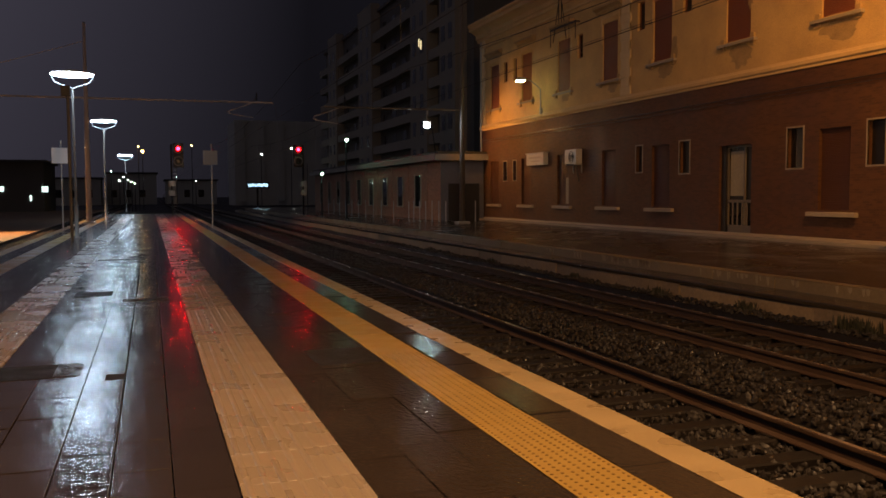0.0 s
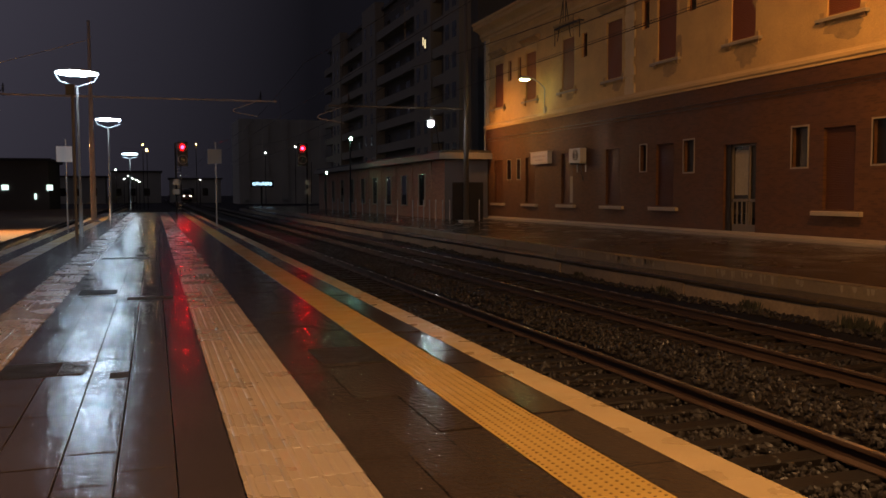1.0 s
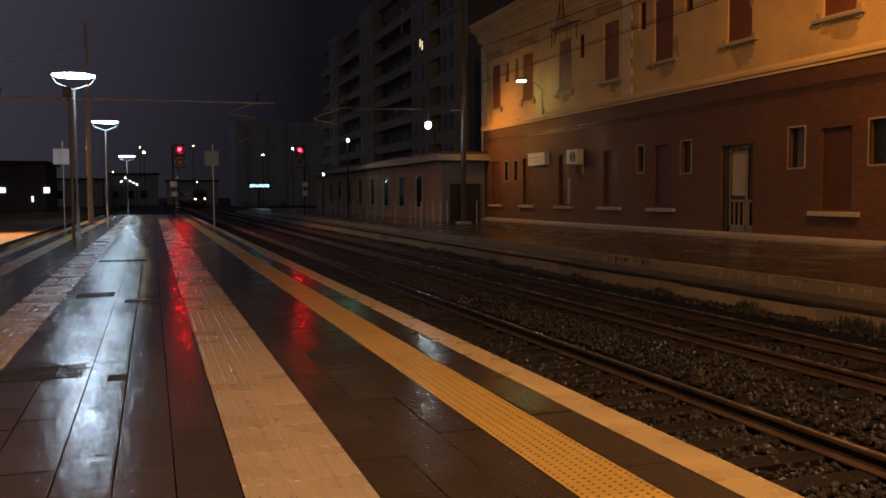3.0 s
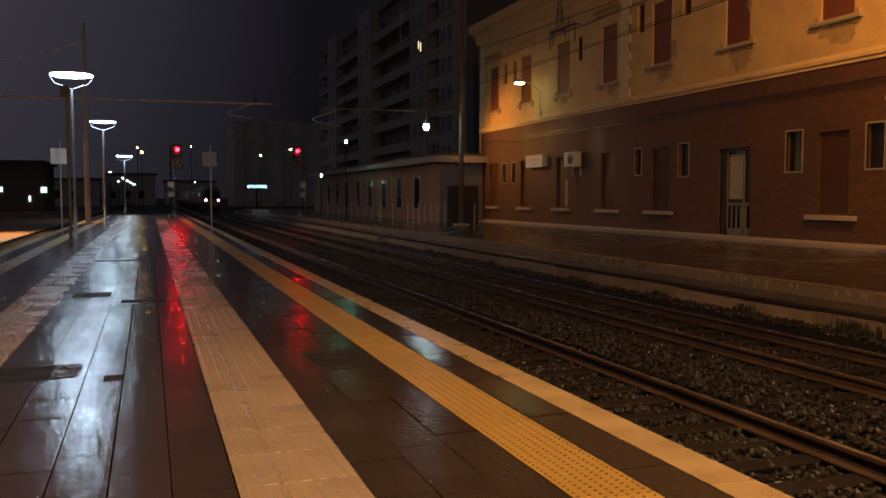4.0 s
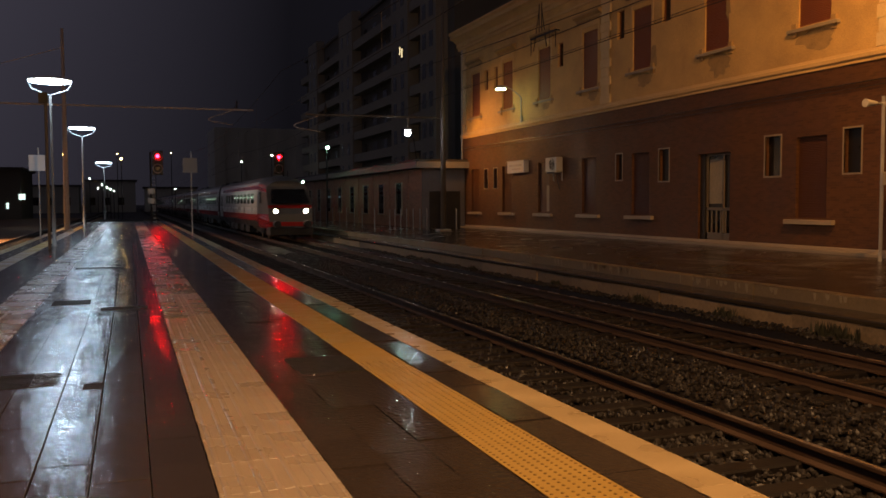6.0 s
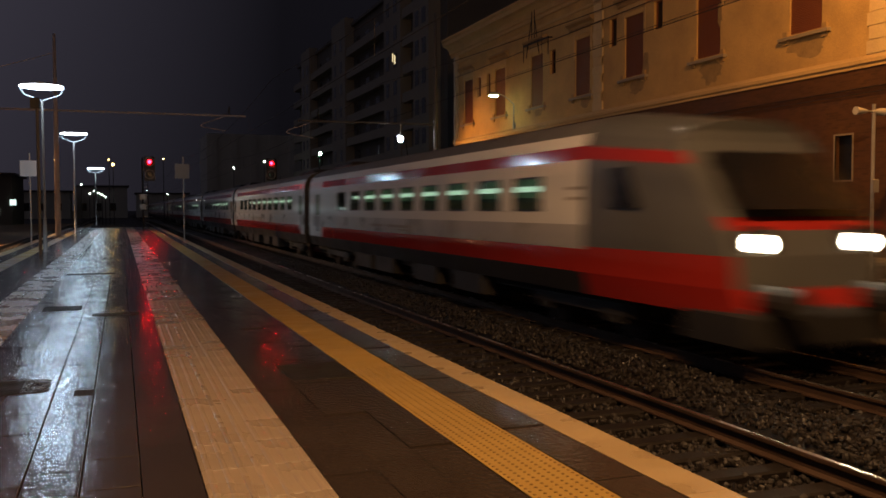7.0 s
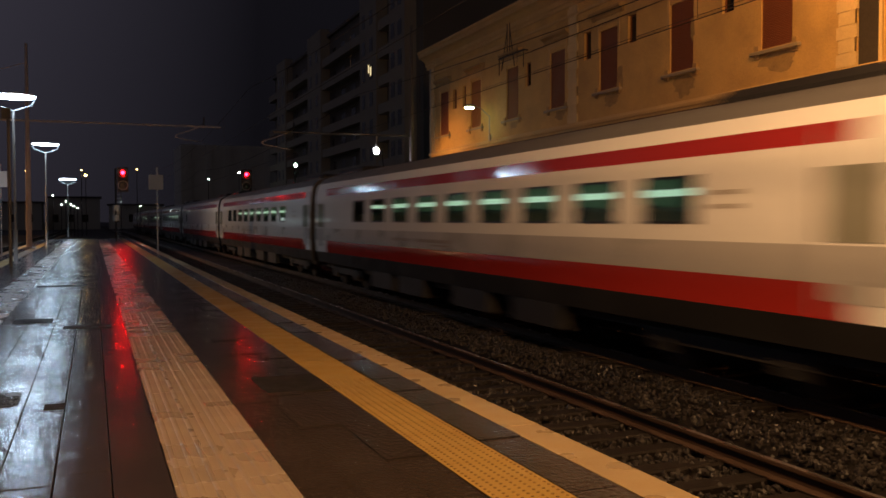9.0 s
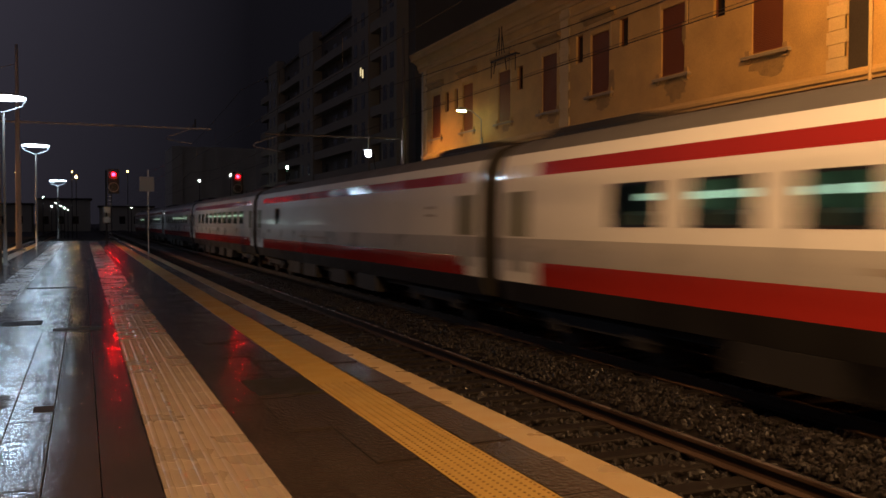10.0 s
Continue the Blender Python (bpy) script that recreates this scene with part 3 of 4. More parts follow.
part("frieze", Geo().extrude([(W + 0.1, 10.85), (W - 0.02, 10.85), (W - 0.05, 10.9), (W - 0.05, 10.98), (W + 0.1, 10.98)], 8, END + 0.05), M_CORNICE, building)
part("roof", Geo().box(W + 0.1, W + 11, 8.0, END, 12.3, 12.56), M_ROOF, building)
part("plinth", Geo().slab(W - 0.05, W - 0.004, 8, END + 0.05, -0.06, 0.16, 0.02), M_SILL, building)


def shutter_window(h, x, upper):
    a, b, c, d = h
    e = x + (0.07 if upper else 0.13)
    win = new("window")
    win.parent = building
    n = int((d - c) / 0.055)
    prof = []
    for k in range(n):
        z = c + (d - c) * k / n
        prof += [(e, z), (e - 0.014, z + 0.02), (e - 0.012, z + 0.045)]
    prof += [(e, d)]
    part("roller_shutter", Geo().extrude(prof, a, b, closed=False), M_SHUTTER if upper else M_SHUTTER_SHADE, win, "closed brown-red roller shutter")
    sill = Geo().slab(x - 0.16, x + 0.02, a - 0.38, b + 0.38, c - 0.21 if not upper else c - 0.18, c - 0.06, 0.02)
    part("sill", sill, M_SILL, win, "projecting stone sill")
    if upper:
        for q in (a - 0.16, b + 0.04):
            part("jamb", Geo().box(x - 0.025, x + 0.02, q, q + 0.12, d - 0.9, d + 0.2), M_CORNICE, win)
        part("lintel", Geo().box(x - 0.03, x + 0.02, a - 0.16, b + 0.16, d + 0.2, d + 0.5), M_CORNICE, win)
        for q in (a - 0.25, b + 0.05):
            part("sill_bracket", Geo().box(x - 0.07, x + 0.02, q, q + 0.2, c - 0.3, c + 0.12), M_HOOD, win)
        hood = Geo().extrude([(x + 0.02, d + 0.5), (x - 0.08, d + 0.5), (x - 0.12, d + 0.62), (x - 0.30, d + 0.72), (x - 0.30, d + 0.80), (x + 0.02, d + 0.86)], a - 0.5, b + 0.5)
        part("hood", hood, M_HOOD, win, "moulded window hood")


def slit_window(h, x, framed):
    a, b, c, d = h
    win = new("window")
    win.parent = building
    part("pane", Geo().box(x + 0.17, x + 0.19, a, b, c, d), M_PANE, win)
    f = Geo()
    t = 0.055
    q0, q1 = (x - 0.015, x + 0.05) if framed else (x + 0.12, x + 0.17)
    o = t if framed else 0
    f.box(q0, q1, a - o, a - o + t, c - o, d + o).box(q0, q1, b + o - t, b + o, c - o, d + o)
    f.box(q0, q1, a - o + t, b + o - t, c - o, c - o + t).box(q0, q1, a - o + t, b + o - t, d + o - t, d + o)
    part("frame", f, M_FRAME if framed else M_SHUTTER, win)


for h in GW:
    shutter_window(h, WALL, False)
for h in UW:
    shutter_window(h, WALL + 0.03, True)
for h in GS:
    slit_window(h, WALL, True)
for h in US:
    slit_window(h, WALL + 0.03, False)


def station_door():
    a, b, c, d = DOOR[0]
    door = new("door")
    door.parent = building
    x = WALL + 0.16
    part("backing", Geo().box(x + 0.08, x + 0.1, a, b, c, d), M_PANE, door, "dark glass")
    f = Geo()
    for y0, y1, z0, z1 in ((a, a + 0.07, c, d), (b - 0.35, b - 0.28, c, d), (a + 0.55, a + 0.62, c, d), (a, b, d - 0.08, d), (a, b - 0.28, 1.25, 1.36), (a, b - 0.28, 0.0, 0.42)):
        f.box(x, x + 0.06, y0, y1, z0, z1)
    part("door_frame", f, M_DOOR, door, "dull metal door frame")
    bars = Geo()
    for k in range(5):
        y = a + 0.15 + 0.27 * k
        bars.box(x + 0.01, x + 0.04, y, y + 0.06, 0.42, 1.25)
    part("bars", bars, M_DOOR, door)
    part("notice", Geo().box(x + 0.055, x + 0.075, a + 0.66, b - 0.4, 1.5, 3.15), M_PAPER, door, "large paper notice behind the glass")
    # jamb coloured black to paint the shade of its deep reveal
    part("jamb", Geo().box(WALL + 0.1, WALL + 0.2, b - 0.28, b, c, d), M_DARK, door)


station_door()


def flaked_patch(y, z, w, h, seed):
    """An irregular patch where the render has come off below a sill."""
    rng = random.Random(seed)
    g = Geo()
    n = 22
    ring = []
    for k in range(n):
        a = k * math.tau / n
        r = rng.uniform(0.55, 1.0)
        ring.append((WALL + 0.026, y + 0.5 * w * r * math.cos(a), z - 0.5 * h + 0.5 * h * (r * math.sin(a) if math.sin(a) < 0 else min(1.0, 1.6 * math.sin(a)))))
    g.face(*ring)
    part("flaked_patch", g, M_FLAKE, building, "patch of bare flaked render")


for y, z, w, h, seed in ((26.7, 6.98, 1.5, 0.9, 1), (21.9, 6.98, 1.9, 0.7, 2), (31.6, 6.95, 1.3, 0.6, 3), (35.9, 6.72, 1.2, 0.45, 4), (40.7, 6.72, 1.0, 0.4, 5), (30.9, 8.0, 0.5, 1.3, 6), (26.2, 9.0, 0.35, 0.9, 7)):
    flaked_patch(y, z, w, h, seed)


def pilaster(y0, y1, label):
    root = new("pilaster")
    root.parent = building
    part("shaft", Geo().box(WALL - 0.02, WALL + 0.1, y0 + 0.08, y1 - 0.08, 6.02, 11.35), M_QUOIN, root, label)
    for k in range(13):
        w = 0.0 if k % 2 else 0.08
        part("quoin", Geo().box(WALL - 0.05, WALL + 0.1, y0 + 0.08 - w, y1 - 0.08 + w, 6.04 + 0.4 * k, 6.04 + 0.4 * k + 0.37), M_QUOIN, root)


pilaster(34.25, 35.1, "plaster pilaster with quoins")
pilaster(51.9, 52.6, "plaster corner with quoins")
pilaster(18.75, 19.5, "plaster pilaster with quoins")
# dark strip on the wall face, painted in place of a shaded inset
part("inset_shade", Geo().box(WALL - 0.012, WALL + 0.2, 18.05, 18.72, 0, 11.35), M_ROOF, building, "flat dark strip painted for the shade of an inset wall")


def downpipe(y, z0, z1, mat, name="downpipe"):
    g = Geo().tube((WALL - 0.09, y, z0), (WALL - 0.09, y, z1), 0.055)
    for z in (z0 + 1, z0 + 3.2, z1 - 2.5, z1 - 0.4):
        g.box(WALL - 0.16, WALL, y - 0.07, y + 0.07, z, z + 0.04)
    part(name, g, mat, building, "painted rain pipe on the wall")


downpipe(17.9, 0.0, 11.3, M_QUOIN)
downpipe(52.45, 0.0, 11.3, M_STEEL)
for z, r in ((10.05, 0.02), (9.0, 0.012), (5.1, 0.02), (4.95, 0.015)):
    part("wall_cable", cable(Geo(), (WALL - 0.06, 15, z), (WALL - 0.06, 52.4, z - 0.06), r, 0.03, 30), M_DARK, building, "thin dark cable along the wall")


def air_conditioner():
    root = thing("air_conditioner", "white outdoor air conditioning unit on wall brackets", "air conditioner")
    y0, y1, z0, z1, x = 38.65, 39.85, 3.1, 3.82, WALL - 0.42
    part("housing", Geo().slab(x, x + 0.34, y0, y1, z0, z1, 0.02), M_WHITE, root)
    fan = Geo()
    for r in (0.27, 0.2, 0.13, 0.06):
        n = 18
        for k in range(n):
            a0, a1 = k * math.tau / n, (k + 1) * math.tau / n
            fan.tube((x - 0.012, y0 + 0.5 + r * math.cos(a0), z0 + 0.36 + r * math.sin(a0)), (x - 0.012, y0 + 0.5 + r * math.cos(a1), z0 + 0.36 + r * math.sin(a1)), 0.012, n=4)
    part("fan_grille", fan, M_DARK, root)
    for y in (y0 + 0.15, y1 - 0.15):
        part("bracket", Geo().box(x, WALL, y - 0.02, y + 0.02, z0 - 0.06, z0 - 0.005).box(WALL - 0.05, WALL, y - 0.02, y + 0.02, z0 - 0.45, z0), M_STEEL, root)
    hose = Geo()
    cable(hose, (WALL - 0.08, 39.3, z0), (WALL - 0.05, 39.0, z0 - 0.9), 0.02, 0.1, 6)
    part("hose", hose, M_DARK, root)


def name_board():
    root = thing("wall_sign", "pale horizontal sign box on the brick wall", "sign")
    part("box", Geo().slab(WALL - 0.28, WALL, 42.7, 44.9, 3.2, 3.82, 0.02), M_WHITE, root)
    part("hood", Geo().box(WALL - 0.32, WALL, 42.6, 45.0, 3.825, 3.87), M_STEEL, root)
    bars = Geo().box(WALL - 0.286, WALL - 0.281, 43.0, 44.6, 3.55, 3.66).box(WALL - 0.286, WALL - 0.281, 43.2, 44.3, 3.36, 3.44)
    part("lettering_bars", bars, M_STEEL, root)


def wall_lamp():
    root = thing("wall_lamp", "curved bracket lamp glowing on the ochre wall", "lamp")
    y = 43.5
    arm = Geo().box(WALL - 0.1, WALL, y - 0.09, y + 0.09, 5.95, 6.3).tube((WALL - 0.08, y, 6.1), (WALL - 0.08, y, 7.3), 0.035)
    pts = [(WALL - 0.08 - 0.8 * k / 8, y + 0.3 * k / 8, 7.3 + 0.55 * math.sin(0.5 * math.pi * k / 8)) for k in range(9)]
    for p, q in zip(pts, pts[1:]):
        arm.tube(p, q, 0.028, n=8)
    part("arm", arm, M_STEEL, root)
    hx, hy, hz = pts[-1]
    part("housing", Geo().extrude([(hx - 0.55, hz - 0.06), (hx + 0.05, hz - 0.06), (hx, hz + 0.08), (hx - 0.4, hz + 0.1)], hy - 0.14, hy + 0.14), M_STEEL, root)
    part("lens", Geo().box(hx - 0.5, hx - 0.05, hy - 0.12, hy + 0.12, hz - 0.14, hz - 0.062), G_WALL, root, "bright greenish lens")


part("half_open_panel", Geo().box(WALL + 0.1, WALL + 0.13, 40.3, 40.75, 1.1, 2.45), M_FRAME, building, "pale panel in a half open window")


def wire_anchor():
    root = thing("wire_anchor", "dark steel wire anchor fixed above a window", "bracket")
    x = WALL - 0.2
    part("bar", Geo().box(x - 0.03, x + 0.03, 39.15, 42.05, 10.12, 10.2), M_DARK, root)
    for y0, z0, y1, z1 in ((40.75, 11.5, 40.2, 9.5), (41.05, 11.5, 41.7, 9.5), (40.75, 11.9, 40.75, 10.15), (41.05, 11.9, 41.05, 10.15), (39.2, 10.15, 39.2, 9.3), (42.0, 10.15, 42.0, 9.3)):
        part("stay", Geo().tube((x, y0, z0), (x, y1, z1), 0.022, n=6), M_DARK, root)
    for y in (39.2, 42.0):
        part("fixing", Geo().box(x, WALL + 0.03, y - 0.03, y + 0.03, 10.13, 10.19), M_DARK, root)


def loudspeaker():
    root = thing("loudspeaker_pole", "thin pole with two pale horn loudspeakers on the platform", "loudspeaker")
    x, y = 18.83, 17.75
    part("pole", Geo().tube((x, y, -0.15), (x, y, 4.35), 0.05), M_STEEL, root)
    part("bracket", Geo().tube((x - 0.45, y, 4.15), (x + 0.3, y, 4.15), 0.025), M_STEEL, root)
    for s in (-1, 1):
        part("horn", Geo().tube((x - 0.15 + 0.1 * s, y, 4.15), (x - 0.15 + 0.48 * s, y, 4.15), 0.05, 0.11, 16), M_WHITE, root)
    part("junction_box", Geo().slab(x - 0.1, x + 0.1, y - 0.12, y - 0.04, 2.0, 2.35, 0.02), M_STEEL, root)


wire_anchor()
loudspeaker()
air_conditioner()
name_board()
wall_lamp()

# ---- low brick building and the tower block behind it ----
low = thing("low_station_annex", "long low brick annex with a pale projecting eave", "building")
LX, LY0, LY1 = 17.4, 52.0, 96.0
g = Geo().box(LX, LX + 2.9, LY0, LY1, -0.3, 3.75)
part("wall", g, M_BRICK2, low)
part("eave", Geo().slab(LX - 0.55, LX + 8, LY0 - 0.6, LY1, 3.75, 4.15, 0.03), M_CONC, low, "pale roof slab")
part("roof", Geo().box(LX - 0.3, LX + 8, LY0 - 0.3, LY1, 4.15, 4.32), M_ROOF, low)
part("end_wall", Geo().box(LX, LX + 2.9, LY0 - 0.012, LY0, -0.2, 3.75), M_ENDWALL, low, "end wall coloured grey-blue for cold lamplight")
# no opening here: a black panel paints the dark of the doorway
part("doorway", Geo().box(LX + 0.5, LX + 2.6, LY0 - 0.02, LY0 + 0.05, -0.1, 2.3), M_DARK, low, "flat black panel painted for the shade inside a doorway")
for k in range(9):
    y = LY0 + 3.0 + 4.4 * k
    part("pilaster", Geo().slab(LX - 0.04, LX + 0.02, y - 0.3, y + 0.3, -0.2, 3.75, 0.01), M_BRICK2, low)
    win = new("window")
    win.parent = low
    part("pane", Geo().box(LX - 0.02, LX + 0.02, y + 1.2, y + 2.5, 0.8, 2.9), M_ANNEX_GLASS, win)
    part("sill", Geo().box(LX - 0.1, LX + 0.02, y + 1.1, y + 2.6, 0.7, 0.795), M_SILL, win)
    for jy in (y + 1.06, y + 2.5):
        part("jamb", Geo().box(LX - 0.06, LX + 0.02, jy, jy + 0.14, 0.8, 2.95), M_SILL, win, "pale painted jamb")

tower = thing("apartment_block", "tall dark apartment block with balcony bays at night", "building")
AX, A0, A1, AH = 31.0, 82.0, 158.0, 27.0
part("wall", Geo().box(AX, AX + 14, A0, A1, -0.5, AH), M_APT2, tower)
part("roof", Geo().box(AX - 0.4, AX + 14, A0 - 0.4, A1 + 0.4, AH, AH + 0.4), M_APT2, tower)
STAIRS = [(84, 89), (93.5, 100), (119, 127), (143, 150)]
for a, b in STAIRS:
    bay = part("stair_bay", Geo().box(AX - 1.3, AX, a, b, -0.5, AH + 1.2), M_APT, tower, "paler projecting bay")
    for f in range(8):
        for y in (a + 0.3 * (b - a), a + 0.75 * (b - a)):
            part("window", Geo().box(AX - 1.33, AX - 1.29, y - 0.6, y + 0.6, 2.2 + 3.1 * f, 3.8 + 3.1 * f), M_PANE, bay)
edges = [A0] + [v for s in STAIRS for v in s] + [A1]
for a, b in zip(edges[::2], edges[1::2]):
    if b - a < 3:
        continue
    for f in range(8):
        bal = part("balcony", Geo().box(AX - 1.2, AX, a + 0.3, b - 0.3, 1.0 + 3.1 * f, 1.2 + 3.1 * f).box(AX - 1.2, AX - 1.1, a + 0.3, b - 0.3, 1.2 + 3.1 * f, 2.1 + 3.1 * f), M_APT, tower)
        n = max(1, int((b - a) / 4.5))
        for k in range(n):
            y = a + (k + 0.5) * (b - a) / n
            part("window", Geo().box(AX - 0.03, AX, y - 0.9, y + 0.9, 1.3 + 3.1 * f, 3.5 + 3.1 * f), M_PANE, bal)
part("lit_window", Geo().box(AX - 1.36, AX - 1.34, 95.3, 95.65, 18.1, 19.1).box(AX - 1.36, AX - 1.34, 96.1, 96.4, 18.5, 19.4), G_WINDOW, tower, "lit yellow window")
far = thing("far_apartment_block", "distant dark apartment block", "building")
part("wall", Geo().box(21, 46, 230, 250, -1, 21), M_FAR, far)
for k in range(5):
    part("balcony_bay", Geo().box(22 + 5 * k, 23.6 + 5 * k, 229.5, 230, 0, 21), M_FAR, far)
depot = thing("depot_building", "dark low shed with lit doorways beyond the tracks", "building")
part("wall", Geo().box(-75, -16, 152, 170, -1, 7), M_APT2, depot)
for x0, x1, z0, z1 in ((-16.3, -15.4, 2.3, 3.2), (-22.8, -21.8, 2.4, 3.2), (-18.1, -17.8, 0.9, 1.8)):
    part("lit_door", Geo().box(x0, x1, 151.9, 151.98, z0, z1), G_COLD, depot, "cold lit doorway")
part("roof", Geo().box(-76, -15.5, 151, 171, 7, 7.4), M_ROOF, depot)

for x0, x1, y, h in ((-34, -13, 262, 6.4), (-12, 2.0, 275, 8.2), (4.5, 19, 268, 6.0)):
    shed = thing("far_shed", "dim low pale building far beyond the platform end", "building", "far low buildings")
    part("wall", Geo().box(x0, x1, y, y + 12, -1, h), M_FAR, shed)
    part("roof", Geo().box(x0 - 0.5, x1 + 0.5, y - 0.5, y + 12.5, h, h + 0.5), M_ROOF, shed)
    for k in range(int((x1 - x0) / 4)):
        part("window", Geo().box(x0 + 1.2 + 4 * k, x0 + 2.8 + 4 * k, y - 0.04, y, 1.2, 3.4), M_PANE, shed)

# ---- platform lamps ----


def platform_lamp(x, y, h, turn=0.0):
    root = thing("platform_lamp", "slim steel platform lamp with a flat glowing disc", "street lamp", "platform lamps", at=pose(x, y, 0, 0, 0, turn))
    part("pole", Geo().turned([(0.16, 0.0), (0.16, 0.02), (0.075, 0.03), (0.07, 1.2), (0.05, 1.3), (0.045, h - 0.42)], 0, 0, 14), M_POLE, root, smooth=True)
    yoke = Geo()
    for s in (-1, 1):
        yoke.tube((0, 0, h - 0.45), (s * 0.62, 0, h - 0.22), 0.022, n=8)
        yoke.tube((s * 0.62, 0, h - 0.22), (s * 0.76, 0, h + 0.02), 0.022, n=8)
    part("yoke", yoke, M_YOKE, root)
    part("shade", Geo().turned([(0.78, h + 0.10), (0.80, h + 0.12), (0.78, h + 0.15), (0.5, h + 0.22), (0.02, h + 0.25)], 0, 0, 28), M_STEEL, root, smooth=True)
    part("diffuser", Geo().turned([(0.001, h + 0.038), (0.5, h + 0.04), (0.70, h + 0.05), (0.755, h + 0.068), (0.77, h + 0.09)], 0, 0, 28), G_LED, root, "glowing white diffuser")


platform_lamp(-2.70, 36.2, 6.15)
platform_lamp(-2.62, 58.3, 6.18)
platform_lamp(-2.30, 95.0, 5.68)


def sodium_lamp(x, y, z, h):
    root = thing("sodium_lamp", "steel post with a hooded orange sodium lamp", "street lamp", "sodium lamps")
    part("pole", Geo().tube((x - 3.6, y - 3.0, z), (x - 3.6, y - 3.0, h + 0.1), 0.09, 0.06), M_STEEL, root)
    part("arm", Geo().tube((x - 3.6, y - 3.0, h + 0.1), (x - 0.1, y, h + 0.32), 0.035), M_STEEL, root)
    part("hood", Geo().slab(x - 0.3, x + 0.3, y - 0.2, y + 0.2, h + 0.26, h + 0.42, 0.06), M_STEEL, root)
    part("lens", Geo().box(x - 0.22, x + 0.22, y - 0.13, y + 0.13, h + 0.20, h + 0.255), G_WARM, root, "orange lens")


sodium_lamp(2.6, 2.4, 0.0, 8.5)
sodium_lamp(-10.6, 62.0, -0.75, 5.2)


def thin_pole(x, y, h):
    root = thing("service_pole", "thin steel pole with a small box on top", "pole")
    part("pole", Geo().tube((x, y, 0), (x, y, h), 0.055), M_POLE, root)
    part("box", Geo().slab(x - 0.22, x + 0.08, y - 0.1, y + 0.1, h - 0.32, h + 0.05, 0.02), M_DARK, root)


thin_pole(-2.66, 33.5, 5.45)


def catenary_mast(x, y, h, arm, wires, label, paint):
    root = thing("catenary_mast", label, "mast", "catenary masts")
    part("post", Geo().tube((x, y, -0.3), (x, y, h), 0.17, 0.085, 14), paint, root, smooth=True)
    part("base", Geo().slab(x - 0.35, x + 0.35, y - 0.35, y + 0.35, -0.4, 0.1, 0.05), M_CONC, root)
    z = arm[2]
    part("beam", Geo().tube((arm[0], y, z), (arm[1], y, z + 0.03), 0.055), paint, root, "horizontal beam")
    for wx in wires:
        drop = Geo()
        drop.tube((wx, y, z - 0.12), (wx, y, z + 0.62), 0.03).tube((wx - 0.3, y, z), (wx, y, z + 0.35), 0.02)
        for k in range(4):
            drop.tube((wx, y, z + 0.15 + 0.1 * k), (wx, y, z + 0.19 + 0.1 * k), 0.07)
        ins = part("insulator", drop, M_DARK, root)
        steady = Geo()
        pts = [(wx - 0.25, z), (wx - 0.9, z - 0.26), (wx - 1.6, z - 0.5), (wx - 1.72, z - 0.62), (wx - 1.5, z - 0.72), (wx - 0.9, z - 0.8), (wx - 0.2, z - 0.92)]
        for p, q in zip(pts, pts[1:]):
            steady.tube((p[0], y, p[1]), (q[0], y, q[1]), 0.028, n=6)
        part("steady_arm", steady, M_RUST, root, "bent steady arm")
    return root


catenary_mast(-3.4, 55.0, 11.7, (-9.0, 7.4, 7.32), (6.4, -8.0), "tall reddish catenary mast carrying a long beam", M_RUST)
catenary_mast(16.67, 46.0, 12.5, (8.9, 16.6, 6.28), (10.0,), "grey catenary mast beside the station wall", M_POLE)
stay = Geo()
cable(stay, (-3.45, 55, 10.6), (-16.0, 55, 6.9), 0.02, 0.15)
tagged(part("stay_wire", stay, M_RUST), "thin stay wire running from the mast", "wire")


def overhead(name, cx, contact, messenger):
    g = Geo()
    cable(g, (cx, -20, contact), (cx, 300, contact), 0.009, 0, 20)
    y = -20
    while y < 290:
        cable(g, (cx, y, messenger), (cx, y + 50, messenger), 0.010, 0.75, 14)
        for k in range(1, 8):
            t = k / 8
            top = messenger - 4 * 0.75 * t * (1 - t)
            g.tube((cx, y + 50 * t, contact), (cx, y + 50 * t, top), 0.005, n=4)
        y += 50
    tagged(part(name, g, M_WIRE), "dark overhead contact wire above the track", "wire")


overhead("overhead_wire", T1, 4.75, 6.1)
overhead("overhead_wire", T2, 4.75, 6.1)


def sign_panel(x, y, label, face):
    root = thing("platform_sign", label, "sign", "plain signs on poles")
    part("pole", Geo().tube((x + 0.05, y, 0), (x + 0.05, y, 4.25), 0.035), M_STEEL, root)
    part("panel", Geo().slab(x - 0.36, x + 0.34, y - 0.08, y - 0.04, 3.16, 3.90, 0.01), face, root)
    part("clamp", Geo().box(x - 0.02, x + 0.12, y - 0.06, y + 0.06, 3.3, 3.36).box(x - 0.02, x + 0.12, y - 0.06, y + 0.06, 3.7, 3.76), M_STEEL, root)


sign_panel(2.98, 46.0, "pale square panel on a thin pole by the platform edge", M_DULL)
sign_panel(-4.0, 45.0, "white square panel on a thin pole, lit by lamps", M_SIGN)


